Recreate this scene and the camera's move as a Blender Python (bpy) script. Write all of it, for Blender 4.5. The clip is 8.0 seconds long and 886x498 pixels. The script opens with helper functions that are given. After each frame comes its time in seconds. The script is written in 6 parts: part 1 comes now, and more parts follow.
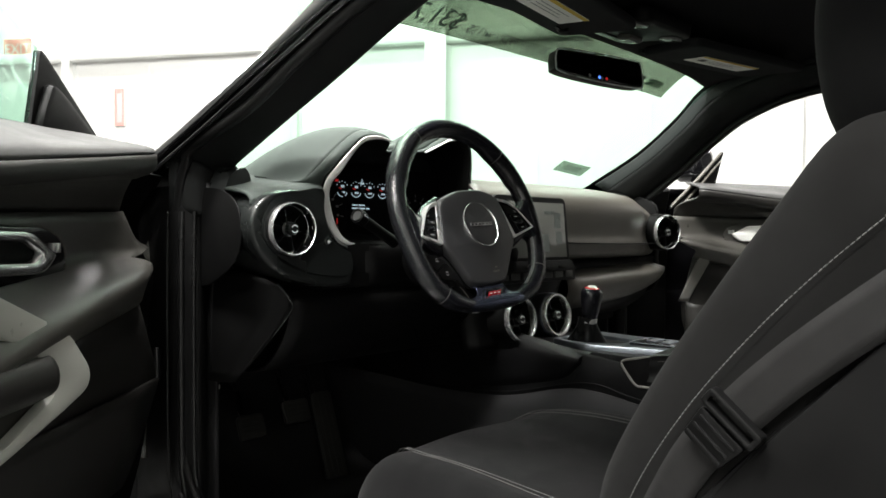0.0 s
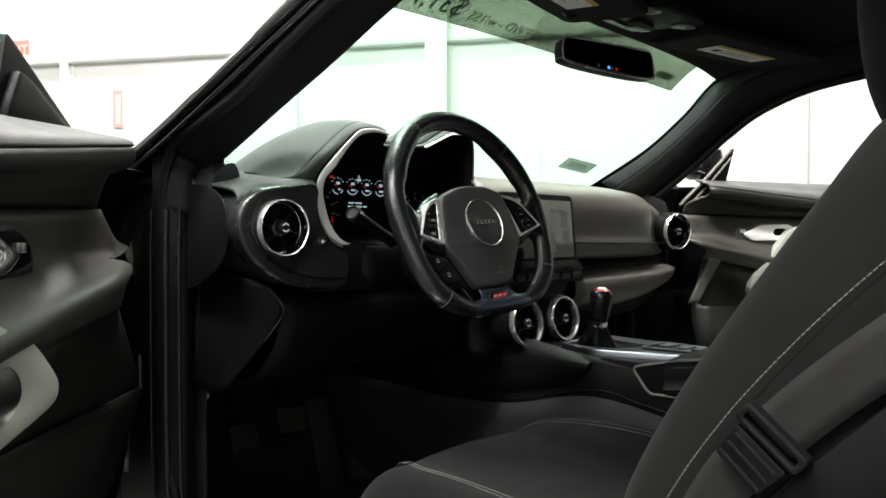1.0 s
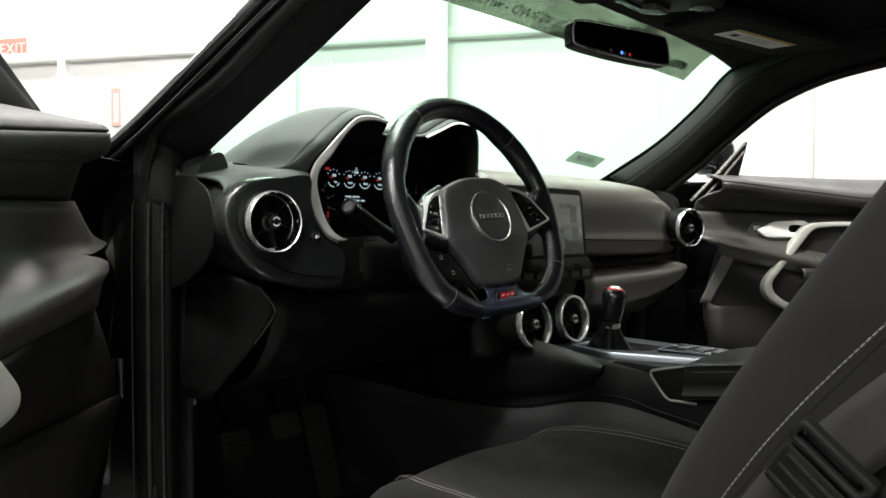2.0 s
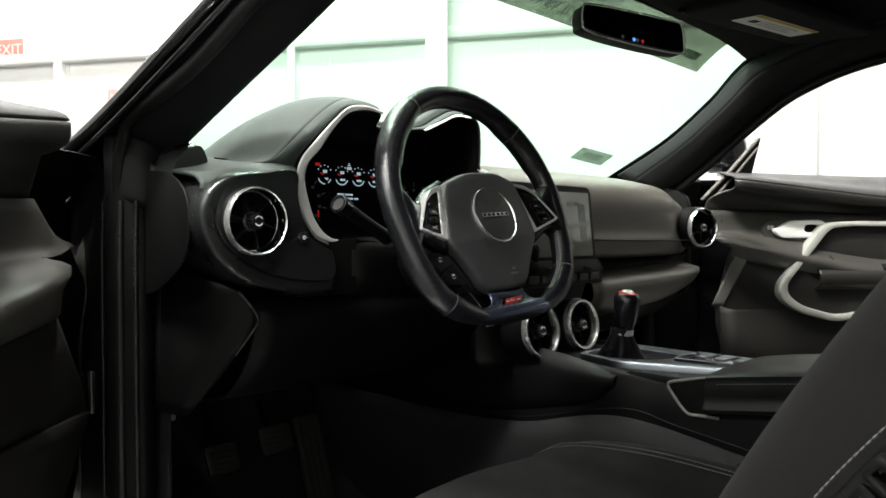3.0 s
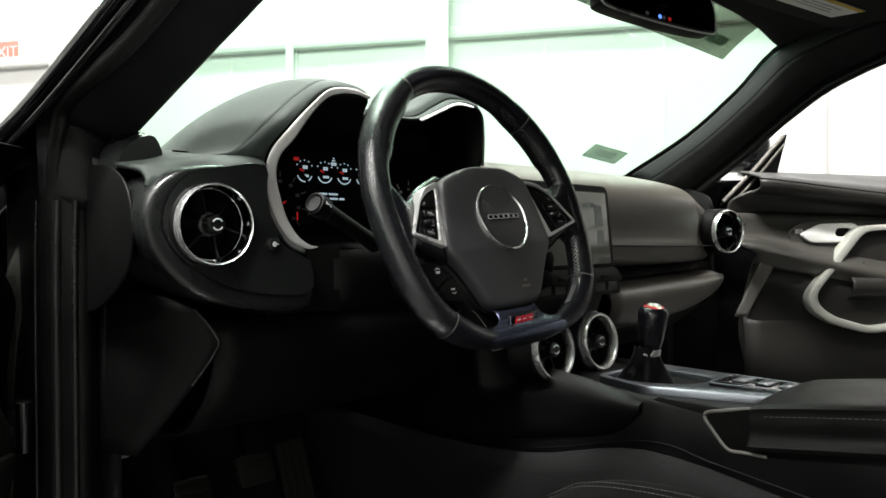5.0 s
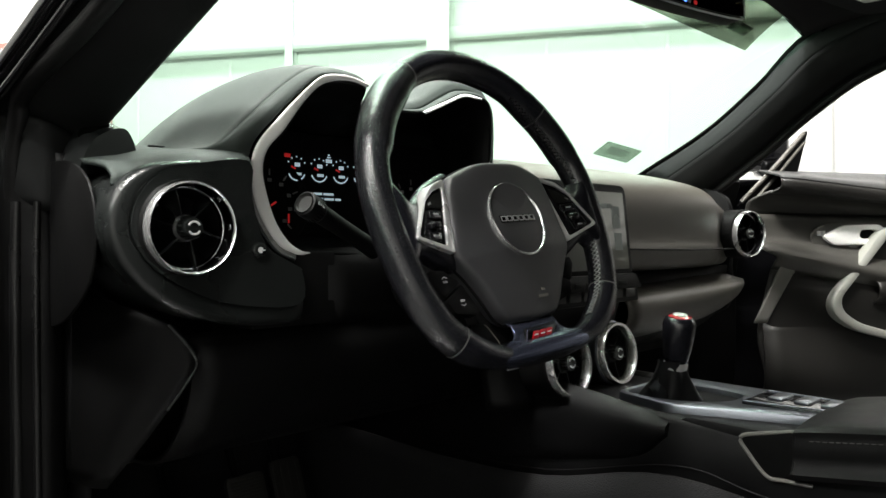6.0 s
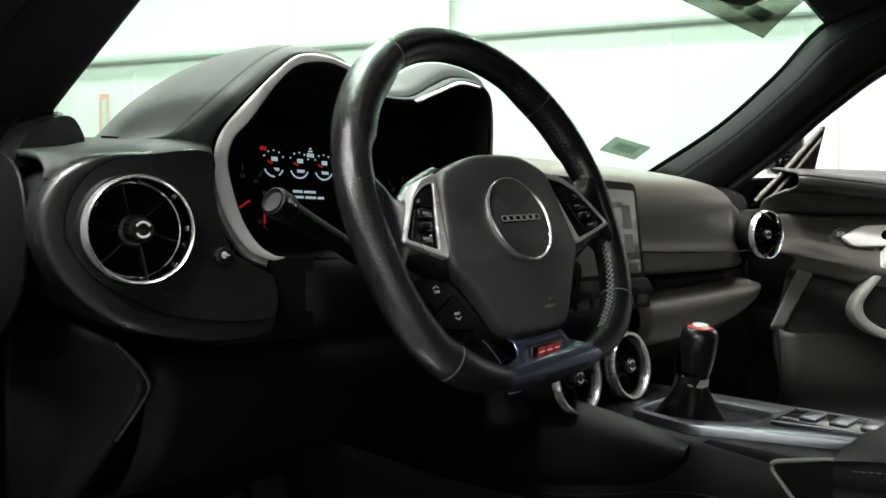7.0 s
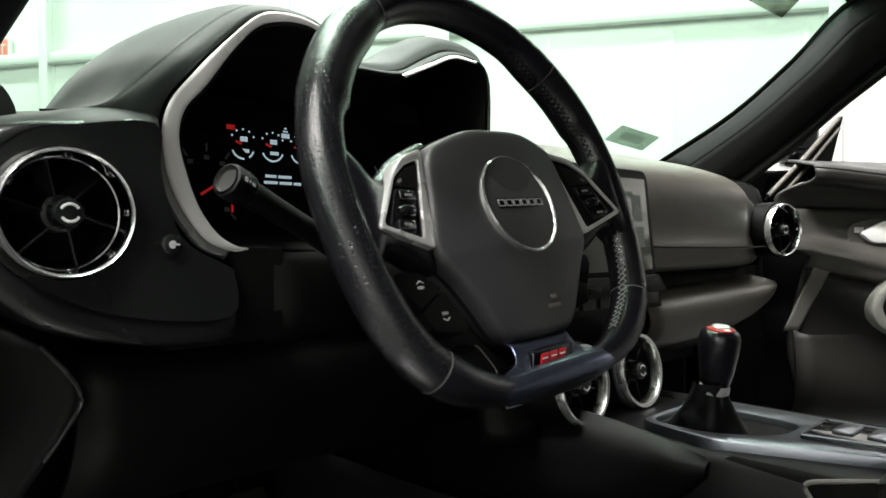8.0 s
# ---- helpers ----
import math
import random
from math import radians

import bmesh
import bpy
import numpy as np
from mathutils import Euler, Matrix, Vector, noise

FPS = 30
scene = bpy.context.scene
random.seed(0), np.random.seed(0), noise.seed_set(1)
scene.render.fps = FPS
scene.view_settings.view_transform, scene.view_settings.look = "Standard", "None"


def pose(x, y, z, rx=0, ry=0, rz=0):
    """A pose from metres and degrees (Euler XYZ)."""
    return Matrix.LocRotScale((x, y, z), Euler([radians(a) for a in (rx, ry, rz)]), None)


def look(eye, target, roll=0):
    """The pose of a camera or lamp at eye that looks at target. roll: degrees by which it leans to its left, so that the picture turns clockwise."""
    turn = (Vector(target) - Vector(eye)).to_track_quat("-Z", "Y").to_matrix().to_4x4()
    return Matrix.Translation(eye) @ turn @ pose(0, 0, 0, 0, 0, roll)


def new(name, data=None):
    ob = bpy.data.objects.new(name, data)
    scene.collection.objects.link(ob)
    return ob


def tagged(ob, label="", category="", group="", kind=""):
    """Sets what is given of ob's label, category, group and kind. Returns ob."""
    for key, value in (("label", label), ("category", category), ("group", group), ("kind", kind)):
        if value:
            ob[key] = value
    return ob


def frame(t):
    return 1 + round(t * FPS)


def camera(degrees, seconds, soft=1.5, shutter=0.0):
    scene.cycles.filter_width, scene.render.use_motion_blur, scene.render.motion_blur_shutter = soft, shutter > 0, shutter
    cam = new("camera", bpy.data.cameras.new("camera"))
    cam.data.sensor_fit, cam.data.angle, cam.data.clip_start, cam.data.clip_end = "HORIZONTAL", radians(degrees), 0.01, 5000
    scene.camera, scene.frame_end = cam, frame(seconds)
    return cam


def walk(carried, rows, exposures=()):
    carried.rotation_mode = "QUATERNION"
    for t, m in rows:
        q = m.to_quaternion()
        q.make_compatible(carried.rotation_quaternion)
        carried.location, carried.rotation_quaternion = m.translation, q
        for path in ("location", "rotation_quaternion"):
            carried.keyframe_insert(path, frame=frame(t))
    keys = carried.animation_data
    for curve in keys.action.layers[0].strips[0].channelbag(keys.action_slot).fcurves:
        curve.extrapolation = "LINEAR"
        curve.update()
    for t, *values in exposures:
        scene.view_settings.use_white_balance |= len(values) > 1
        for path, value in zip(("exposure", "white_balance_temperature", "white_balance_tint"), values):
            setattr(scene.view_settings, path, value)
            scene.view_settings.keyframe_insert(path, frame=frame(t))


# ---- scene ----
cam = camera(65.3, 8.0)
PATH = [
    (0, (-1.235, -0.993, 0.865), (0.16, 0.44, 0.818), 0.3),
    (0.5, (-1.208, -0.965, 0.863), (0.185, 0.469, 0.821), 0.1),
    (1, (-1.183, -0.939, 0.86), (0.209, 0.496, 0.818), 0.1),
    (1.5, (-1.159, -0.911, 0.856), (0.233, 0.525, 0.812), 0.1),
    (3, (-1.067, -0.815, 0.851), (0.323, 0.622, 0.812), -0.1),
    (3.5, (-1.038, -0.79, 0.853), (0.351, 0.648, 0.819), -0.1),
    (4, (-1.01, -0.763, 0.853), (0.379, 0.676, 0.822), -0.1),
    (4.5, (-0.983, -0.738, 0.853), (0.405, 0.702, 0.823), -0.1),
    (6, (-0.899, -0.637, 0.856), (0.487, 0.805, 0.835), -0.3),
    (6.5, (-0.865, -0.606, 0.858), (0.519, 0.837, 0.837), -0.3),
    (7, (-0.829, -0.576, 0.858), (0.555, 0.868, 0.84), -0.4),
    (7.5, (-0.793, -0.547, 0.856), (0.591, 0.897, 0.837), -0.3),
    (8, (-0.76, -0.519, 0.849), (0.623, 0.925, 0.83), -0.3),
]
walk(cam, [(t, look(eye, target, roll)) for t, eye, target, roll in PATH])
cam.data.dof.use_dof, cam.data.dof.focus_distance, cam.data.dof.aperture_fstop = True, 0.90, 15.0
# ---------------------------------------------------------------- world and large lights
world = bpy.data.worlds.new("hall_dusk")
scene.world = world
world.use_nodes = True
world.node_tree.nodes["Background"].inputs[0].default_value = (0.75, 0.8, 0.85, 1)
world.node_tree.nodes["Background"].inputs[1].default_value = 0.05
HALL = Matrix.Rotation(math.atan2(-0.829, 0.559), 4, "Z")   # the hall stands askew to the car
WALL_Y, HALL_X0, HALL_X1, HALL_Y0, HALL_H = 6.9, -13.0, 11.0, -9.0, 6.4
LAMP_WATTS = 350.0
# assumed lamps out of view, placed and weighted to brighten doors, dash and walls
LAMPS = [(-8.5, 5.4, 0.55), (-3.0, 5.4, 0.57), (2.5, 5.4, 0.47), (8.0, 5.4, 0.38), (-0.5, -0.3, 1.1), (-0.2, 1.6, 0.6), (-2.3, 1.3, 0.5), (-6.0, -1.3, 0.3), (-1.4, -2.5, 2.9), (-1.0, -4.9, 1.5), (0.5, -3.4, 0.2), (-4.5, -7.4, 1.7)]   # x, y, share of the watts


# ---------------------------------------------------------------- mesh helpers
LOCAL = {}


def thing(name, m=None, world_coords=None, mirrored=False, label="", category="", group="", kind=""):
    """An Empty for a thing. m: its pose, parts given in its own axes; world_coords: its base point, parts given in world axes."""
    ob = new(name)
    ob.empty_display_size = 0.05
    if world_coords is not None:
        ob.matrix_basis = Matrix.Translation(world_coords)
        LOCAL[ob] = Matrix.Translation(-Vector(world_coords))
    else:
        ob.matrix_basis = m or Matrix()
        LOCAL[ob] = Matrix.Diagonal((1, -1, 1, 1)) if mirrored else Matrix()
    return tagged(ob, label, category, group, kind)


def part(name, bm, material, parent=None, label="", sharp=40, solid=0.0, off=-1.0):
    """Links a bmesh as one mesh object, under a thing or a part of it."""
    m = LOCAL.get(parent, Matrix())
    bm.transform(m)
    if m.determinant() < 0:
        bmesh.ops.reverse_faces(bm, faces=bm.faces[:])
    me = bpy.data.meshes.new(name)
    bm.to_mesh(me)
    bm.free()
    for p in me.polygons:
        p.use_smooth = True
    me.set_sharp_from_angle(angle=radians(sharp))
    me.materials.append(material)
    ob = new(name, me)
    if parent is not None:
        ob.parent = parent
        LOCAL[ob] = m
    if solid:
        mod = ob.modifiers.new("thickness", "SOLIDIFY")
        mod.thickness, mod.offset = solid, off
    if label:
        ob["label"] = label
    return ob


def single(name, bm, material, label, category, group="", kind="", sharp=40, solid=0.0, off=-1.0):
    """A thing of one mesh, in world axes."""
    return tagged(part(name, bm, material, None, "", sharp, solid, off), label, category, group, kind)


def from_lists(verts, faces):
    bm = bmesh.new()
    vs = [bm.verts.new(v) for v in verts]
    for f in faces:
        if len({*f}) > 2:
            bm.faces.new([vs[i] for i in f])
    return bm


def spline(points, n, closed=False):
    """Catmull-Rom through the points (any shape in the trailing axes), n steps a span."""
    p = np.array(points, float)
    k = len(p)
    spans = k if closed else k - 1
    out = []
    for i in range(spans):
        if closed:
            a, b, c, d = p[(i - 1) % k], p[i], p[(i + 1) % k], p[(i + 2) % k]
        else:
            b, c = p[i], p[i + 1]
            a = p[i - 1] if i else 2 * b - c
            d = p[i + 2] if i + 2 < k else 2 * c - b
        for s in np.arange(n) / n:
            out.append(0.5 * (2 * b + (c - a) * s + (2 * a - 5 * b + 4 * c - d) * s * s + (3 * b - a - 3 * c + d) * s ** 3))
    if not closed:
        out.append(p[-1])
    return np.array(out)


def surf(rows, nu=4, nv=4, closed=False, caps=False, flip=False):
    """A smooth skin through rows of control points. closed: each row is a loop; caps: the first and last loops are filled."""
    g = spline(np.array(rows, float), nu)
    g = np.array([spline(r, nv, closed) for r in g])
    nr, nc = g.shape[:2]
    verts = [tuple(v) for v in g.reshape(-1, 3)]
    faces = []
    for i in range(nr - 1):
        for j in range(nc if closed else nc - 1):
            k = (j + 1) % nc
            f = (i * nc + j, i * nc + k, (i + 1) * nc + k, (i + 1) * nc + j)
            faces.append(f[::-1] if flip else f)
    bm = from_lists(verts, faces)
    if caps:
        bm.verts.ensure_lookup_table()
        for i in (0, nr - 1):
            bm.faces.new([bm.verts[i * nc + j] for j in range(nc)])
    bmesh.ops.recalc_face_normals(bm, faces=bm.faces[:])
    return bm


def tube(path, rx, ry=None, n=12, closed=False, caps=True, up=(0, 0, 1)):
    """An elliptic tube along a path; rx across, ry along the up side. rx may be a list, one a point."""
    p = [Vector(q) for q in path]
    k = len(p)
    verts, faces = [], []
    for i, q in enumerate(p):
        a = p[(i - 1) % k] if closed or i else q
        b = p[(i + 1) % k] if closed or i < k - 1 else q
        d = (b - a).normalized()
        side = d.cross(Vector(up))
        side = side.normalized() if side.length > 1e-4 else d.orthogonal().normalized()
        top = side.cross(d).normalized()
        r = rx[i] if isinstance(rx, (list, tuple)) else rx
        s = (ry[i] if isinstance(ry, (list, tuple)) else ry) if ry is not None else r
        for j in range(n):
            w = 2 * math.pi * j / n
            verts.append(q + side * r * math.cos(w) + top * s * math.sin(w))
    for i in range(k if closed else k - 1):
        for j in range(n):
            a, b = i * n + j, i * n + (j + 1) % n
            c, d = ((i + 1) % k) * n + (j + 1) % n, ((i + 1) % k) * n + j
            faces.append((a, b, c, d))
    if caps and not closed:
        faces += [tuple(range(n))[::-1], tuple((k - 1) * n + j for j in range(n))]
    bm = from_lists(verts, faces)
    bmesh.ops.recalc_face_normals(bm, faces=bm.faces[:])
    return bm


def dashes(path, length, gap, r):
    """A row of short rounded stitches along a path, as one mesh."""
    p = [Vector(q) for q in path]
    bm, at, on = [], 0.0, True
    total = sum((b - a).length for a, b in zip(p, p[1:]))

    def at_length(d):
        for a, b in zip(p, p[1:]):
            k = (b - a).length
            if d <= k:
                return a.lerp(b, d / k if k else 0)
            d -= k
        return p[-1]
    while at < total - length:
        bm.append(tube([at_length(at), at_length(at + length / 2), at_length(at + length)], [r * 0.6, r, r * 0.6], n=5))
        at += length + gap
    return joined(*bm)


def lathe(profile, n=48, m=None, closed=False):
    """Turns a profile of (radius, height) round the z axis; m: the pose."""
    verts, faces, k = [], [], len(profile)
    for r, h in profile:
        verts += [(r * math.cos(2 * math.pi * j / n), r * math.sin(2 * math.pi * j / n), h) for j in range(n)]
    for i in range(k if closed else k - 1):
        for j in range(n):
            a, b, i2 = i * n + j, i * n + (j + 1) % n, (i + 1) % k
            faces.append((a, b, i2 * n + (j + 1) % n, i2 * n + j))
    bm = from_lists(verts, faces)
    bmesh.ops.remove_doubles(bm, verts=bm.verts[:], dist=1e-6)
    bmesh.ops.recalc_face_normals(bm, faces=bm.faces[:])
    if m is not None:
        bm.transform(m)
    return bm


def rounded(outline, r, n=4):
    """The outline (x, y) with its corners rounded to about r."""
    p = [Vector(q) for q in outline]
    out, k = [], len(p)
    for i, q in enumerate(p):
        a, b = p[i - 1] - q, p[(i + 1) % k] - q
        ra = min(r, a.length * 0.45)
        rb = min(r, b.length * 0.45)
        s, e = q + a.normalized() * ra, q + b.normalized() * rb
        for j in range(n + 1):
            t = j / n
            out.append(tuple((1 - t) ** 2 * s + 2 * t * (1 - t) * q + t * t * e))
    return out


def slab(outline, z0, z1, bevel=0.0, m=None, seg=2):
    """An outline (x, y) raised from z0 to z1, with its upper and lower edges bevelled."""
    k = len(outline)
    bm = from_lists([(x, y, z0) for x, y in outline] + [(x, y, z1) for x, y in outline],
                    [tuple(range(k))[::-1], tuple(range(k, 2 * k))] + [(i, (i + 1) % k, k + (i + 1) % k, k + i) for i in range(k)])
    bmesh.ops.recalc_face_normals(bm, faces=bm.faces[:])
    if bevel:
        caps = [f for f in bm.faces if len(f.verts) == k and k != 4] or [f for f in bm.faces if abs(f.normal.z) > 0.9]
        edges = list({e for f in caps for e in f.edges})
        bmesh.ops.bevel(bm, geom=edges, offset=bevel, segments=seg, profile=0.5, affect="EDGES", clamp_overlap=True)
    if m is not None:
        bm.transform(m)
    return bm


def rim_frame(outer, inner, z0, z1, bevel=0.0, m=None):
    """The band between two outlines of as many points, from z0 to z1."""
    k = len(outer)
    verts = [(*p, z) for ring, z in ((outer, z0), (outer, z1), (inner, z1), (inner, z0)) for p in ring]
    faces = [(a * k + i, a * k + (i + 1) % k, ((a + 1) % 4) * k + (i + 1) % k, ((a + 1) % 4) * k + i) for a in range(4) for i in range(k)]
    bm = from_lists(verts, faces)
    bmesh.ops.recalc_face_normals(bm, faces=bm.faces[:])
    if bevel:
        edges = [e for e in bm.edges if all(abs(v.co.z - z1) < 1e-7 for v in e.verts) and abs(e.calc_face_angle(0)) > 0.5]
        bmesh.ops.bevel(bm, geom=edges, offset=bevel, segments=2, profile=0.5, affect="EDGES", clamp_overlap=True)
    if m is not None:
        bm.transform(m)
    return bm


def grown(outline, d):
    """The outline moved outwards by d (inwards if negative)."""
    c = sum((Vector(p) for p in outline), Vector((0, 0))) / len(outline)
    p = [Vector(q) for q in outline]
    out, k = [], len(p)
    turn = sum(p[i - 1].x * p[i].y - p[i].x * p[i - 1].y for i in range(k))
    s = 1 if turn > 0 else -1
    for i, q in enumerate(p):
        t = (p[(i + 1) % k] - p[i - 1]).normalized()
        out.append(tuple(q + Vector((t.y, -t.x)) * d * s))
    return out


def box(x0, x1, y0, y1, z0, z1, bevel=0.0, seg=2, m=None):
    bm = from_lists([(x, y, z) for x in (x0, x1) for y in (y0, y1) for z in (z0, z1)],
                    [(0, 1, 3, 2), (4, 6, 7, 5), (0, 4, 5, 1), (2, 3, 7, 6), (0, 2, 6, 4), (1, 5, 7, 3)])
    bmesh.ops.recalc_face_normals(bm, faces=bm.faces[:])
    if bevel:
        bmesh.ops.bevel(bm, geom=bm.edges[:], offset=bevel, segments=seg, profile=0.5, affect="EDGES", clamp_overlap=True)
    if m is not None:
        bm.transform(m)
    return bm


def joined(*some):
    bm = bmesh.new()
    for b in some:
        me = bpy.data.meshes.new("t")
        b.to_mesh(me)
        b.free()
        bm.from_mesh(me)
        bpy.data.meshes.remove(me)
    return bm


def letters(text, size, m, depth=0.0003):
    """The words as a mesh in the built-in font, centred, lying in the pose's xy plane."""
    curve = bpy.data.curves.new("words", "FONT")
    curve.body, curve.size, curve.extrude, curve.align_x, curve.align_y = text, size, depth, "CENTER", "CENTER"
    ob = new("words", curve)
    me = bpy.data.meshes.new_from_object(ob)
    bm = bmesh.new()
    bm.from_mesh(me)
    bpy.data.objects.remove(ob)
    bpy.data.meshes.remove(me)
    bm.transform(m)
    return bm


def axes(o, x, y, z):
    """A pose from an origin and three axes."""
    m = Matrix((x, y, z)).transposed().to_4x4()
    m.translation = o
    return m


BACK = axes((0, 0, 0), (1, 0, 0), (0, 0, 1), (0, -1, 0))    # xy plane upright, its z towards the rear of the car


# ---------------------------------------------------------------- materials
def material(name, color, rough=0.5, metal=0.0, grain=0.0, grain_scale=900.0, vary=0.15, vary_scale=9.0, rough_vary=0.12,
             coat=0.0, sheen=0.0, voronoi=False, emit=0.0, spec=0.5):
    m = bpy.data.materials.new(name)
    m.use_nodes = True
    t = m.node_tree
    b = t.nodes["Principled BSDF"]
    link, add = t.links.new, t.nodes.new
    where = add("ShaderNodeTexCoord").outputs["Object"]
    big = add("ShaderNodeTexNoise")
    big.inputs["Scale"].default_value, big.inputs["Detail"].default_value = vary_scale, 6
    link(where, big.inputs["Vector"])
    fine = add("ShaderNodeTexVoronoi" if voronoi else "ShaderNodeTexNoise")
    fine.inputs["Scale"].default_value = grain_scale
    link(where, fine.inputs["Vector"])
    low = add("ShaderNodeMix")
    low.data_type = "RGBA"
    low.inputs[6].default_value = (*[c * (1 - vary) for c in color], 1)
    low.inputs[7].default_value = (*[min(1, c * (1 + vary)) for c in color], 1)
    link(big.outputs["Fac"], low.inputs[0])
    speck = add("ShaderNodeMix")
    speck.data_type, speck.blend_type = "RGBA", "MULTIPLY"
    speck.inputs[0].default_value = min(1, vary * 1.5)
    link(low.outputs[2], speck.inputs[6])
    link(fine.outputs[0], speck.inputs[7])
    link(speck.outputs[2], b.inputs["Base Color"])
    span = add("ShaderNodeMapRange")
    span.inputs["From Min"].default_value, span.inputs["From Max"].default_value = 0.3, 0.7
    span.inputs["To Min"].default_value, span.inputs["To Max"].default_value = max(0.02, rough - rough_vary), min(1, rough + rough_vary)
    link(big.outputs["Fac"], span.inputs["Value"])
    link(span.outputs["Result"], b.inputs["Roughness"])
    b.inputs["Metallic"].default_value = metal
    b.inputs["Specular IOR Level"].default_value = spec
    b.inputs["Coat Weight"].default_value, b.inputs["Coat Roughness"].default_value = coat, 0.05
    b.inputs["Sheen Weight"].default_value = sheen
    if grain:
        bump = add("ShaderNodeBump")
        bump.inputs["Strength"].default_value, bump.inputs["Distance"].default_value = grain, 0.001
        link(fine.outputs[0], bump.inputs["Height"])
        link(bump.outputs[0], b.inputs["Normal"])
    if emit:
        b.inputs["Emission Color"].default_value, b.inputs["Emission Strength"].default_value = (*color, 1), emit
    return m


def glass(name, tint, gloss=1.0):
    """A clear pane: tinted passing light with a Fresnel gloss."""
    m = bpy.data.materials.new(name)
    m.use_nodes = True
    t = m.node_tree
    t.nodes.remove(t.nodes["Principled BSDF"])
    add, link = t.nodes.new, t.links.new
    clear, shine, mix, face, amount = add("ShaderNodeBsdfTransparent"), add("ShaderNodeBsdfGlossy"), add("ShaderNodeMixShader"), add("ShaderNodeLayerWeight"), add("ShaderNodeMath")
    clear.inputs[0].default_value = (*tint, 1)
    shine.inputs["Roughness"].default_value = 0.02
    face.inputs["Blend"].default_value = 0.25
    amount.operation = "MULTIPLY_ADD"
    amount.inputs[1].default_value, amount.inputs[2].default_value = 0.30 * gloss, 0.03 * gloss
    link(face.outputs["Facing"], amount.inputs[0])
    link(amount.outputs[0], mix.inputs[0])
    link(clear.outputs[0], mix.inputs[1])
    link(shine.outputs[0], mix.inputs[2])
    link(mix.outputs[0], t.nodes["Material Output"].inputs["Surface"])
    return m


PLASTIC = material("soft_black_plastic", (0.011, 0.0125, 0.012), 0.26, grain=0.18, grain_scale=1500)
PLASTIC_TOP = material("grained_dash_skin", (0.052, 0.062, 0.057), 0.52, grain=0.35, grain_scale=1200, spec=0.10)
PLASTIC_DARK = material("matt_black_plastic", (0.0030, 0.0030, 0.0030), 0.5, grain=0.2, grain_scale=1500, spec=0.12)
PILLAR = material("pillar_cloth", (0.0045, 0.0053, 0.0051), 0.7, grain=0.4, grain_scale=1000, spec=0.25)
# lit copy of the pillar trim, about three times lighter
PILLAR_LIT = material("lit_grained_pillar_trim", (0.014, 0.017, 0.0165), 0.6, grain=0.4, grain_scale=1000, spec=0.3)
PLASTIC_GREY = material("charcoal_dash_skin", (0.095, 0.088, 0.075), 0.36, grain=0.3, grain_scale=1300, rough_vary=0.04, spec=0.6)
# lower door skin; also paints the shade on the ledge's nose
DOOR_LOW = material("charcoal_lower_skin_and_nose_shade", (0.017, 0.016, 0.0145), 0.45, grain=0.3, grain_scale=1300, rough_vary=0.03, spec=0.4)
# darker copy of the door skin: the ledge's shade as colour
DOOR_UNDER_SHADE = material("door_skin_under_ledge_shade", (0.036, 0.035, 0.031), 0.42, grain=0.3, grain_scale=1300, rough_vary=0.03, spec=0.4)
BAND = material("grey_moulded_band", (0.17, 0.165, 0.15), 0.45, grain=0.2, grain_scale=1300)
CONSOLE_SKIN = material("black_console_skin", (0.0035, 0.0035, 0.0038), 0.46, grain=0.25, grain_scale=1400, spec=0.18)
TRIM = material("bright_satin_trim", (0.95, 0.95, 0.92), 0.24, 0.1, grain=0.03, vary=0.05, rough_vary=0.05)
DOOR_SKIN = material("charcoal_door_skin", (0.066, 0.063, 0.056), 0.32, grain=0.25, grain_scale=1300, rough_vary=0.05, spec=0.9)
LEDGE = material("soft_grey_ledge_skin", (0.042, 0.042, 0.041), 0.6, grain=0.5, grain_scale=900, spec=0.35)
# shaded copy of the gloss black paint, darker and with less gloss
DULLED_PAINT = material("black_paint_dulled_for_shade", (0.0028, 0.0028, 0.0028), 0.42, vary=0.1, spec=0.15)
PIANO = material("gloss_black_plastic", (0.008, 0.008, 0.009), 0.12, vary=0.1, rough_vary=0.05)
PAINT = material("black_car_paint", (0.006, 0.006, 0.007), 0.08, coat=1.0, vary=0.1, rough_vary=0.03)
RUBBER = material("black_rubber_seal", (0.006, 0.006, 0.006), 0.45, grain=0.2, grain_scale=700, spec=0.25)
RUBBER_GLOSS = material("shiny_black_rubber", (0.008, 0.008, 0.008), 0.32, grain=0.1, grain_scale=700, spec=0.45)
PEDAL_RUBBER = material("mottled_grey_pedal_rubber", (0.040, 0.039, 0.035), 0.42, grain=0.2, grain_scale=600, vary=0.3, vary_scale=60, spec=0.5)
# black body paint turned mottled grey to stand for a floor reflection
JAMB_LIT = material("jamb_reflection_grey", (0.060, 0.060, 0.052), 0.35, vary=0.45, vary_scale=30)
# slight blue in the black stands for bluish light on the rim
LEATHER = material("black_wheel_leather", (0.009, 0.009, 0.012), 0.19, grain=0.24, grain_scale=1100, vary=0.06, rough_vary=0.02, spec=0.48)
LEATHER_PERF = material("perforated_black_leather", (0.010, 0.010, 0.012), 0.20, grain=0.22, grain_scale=1100, vary=0.06, rough_vary=0.03, spec=0.6)


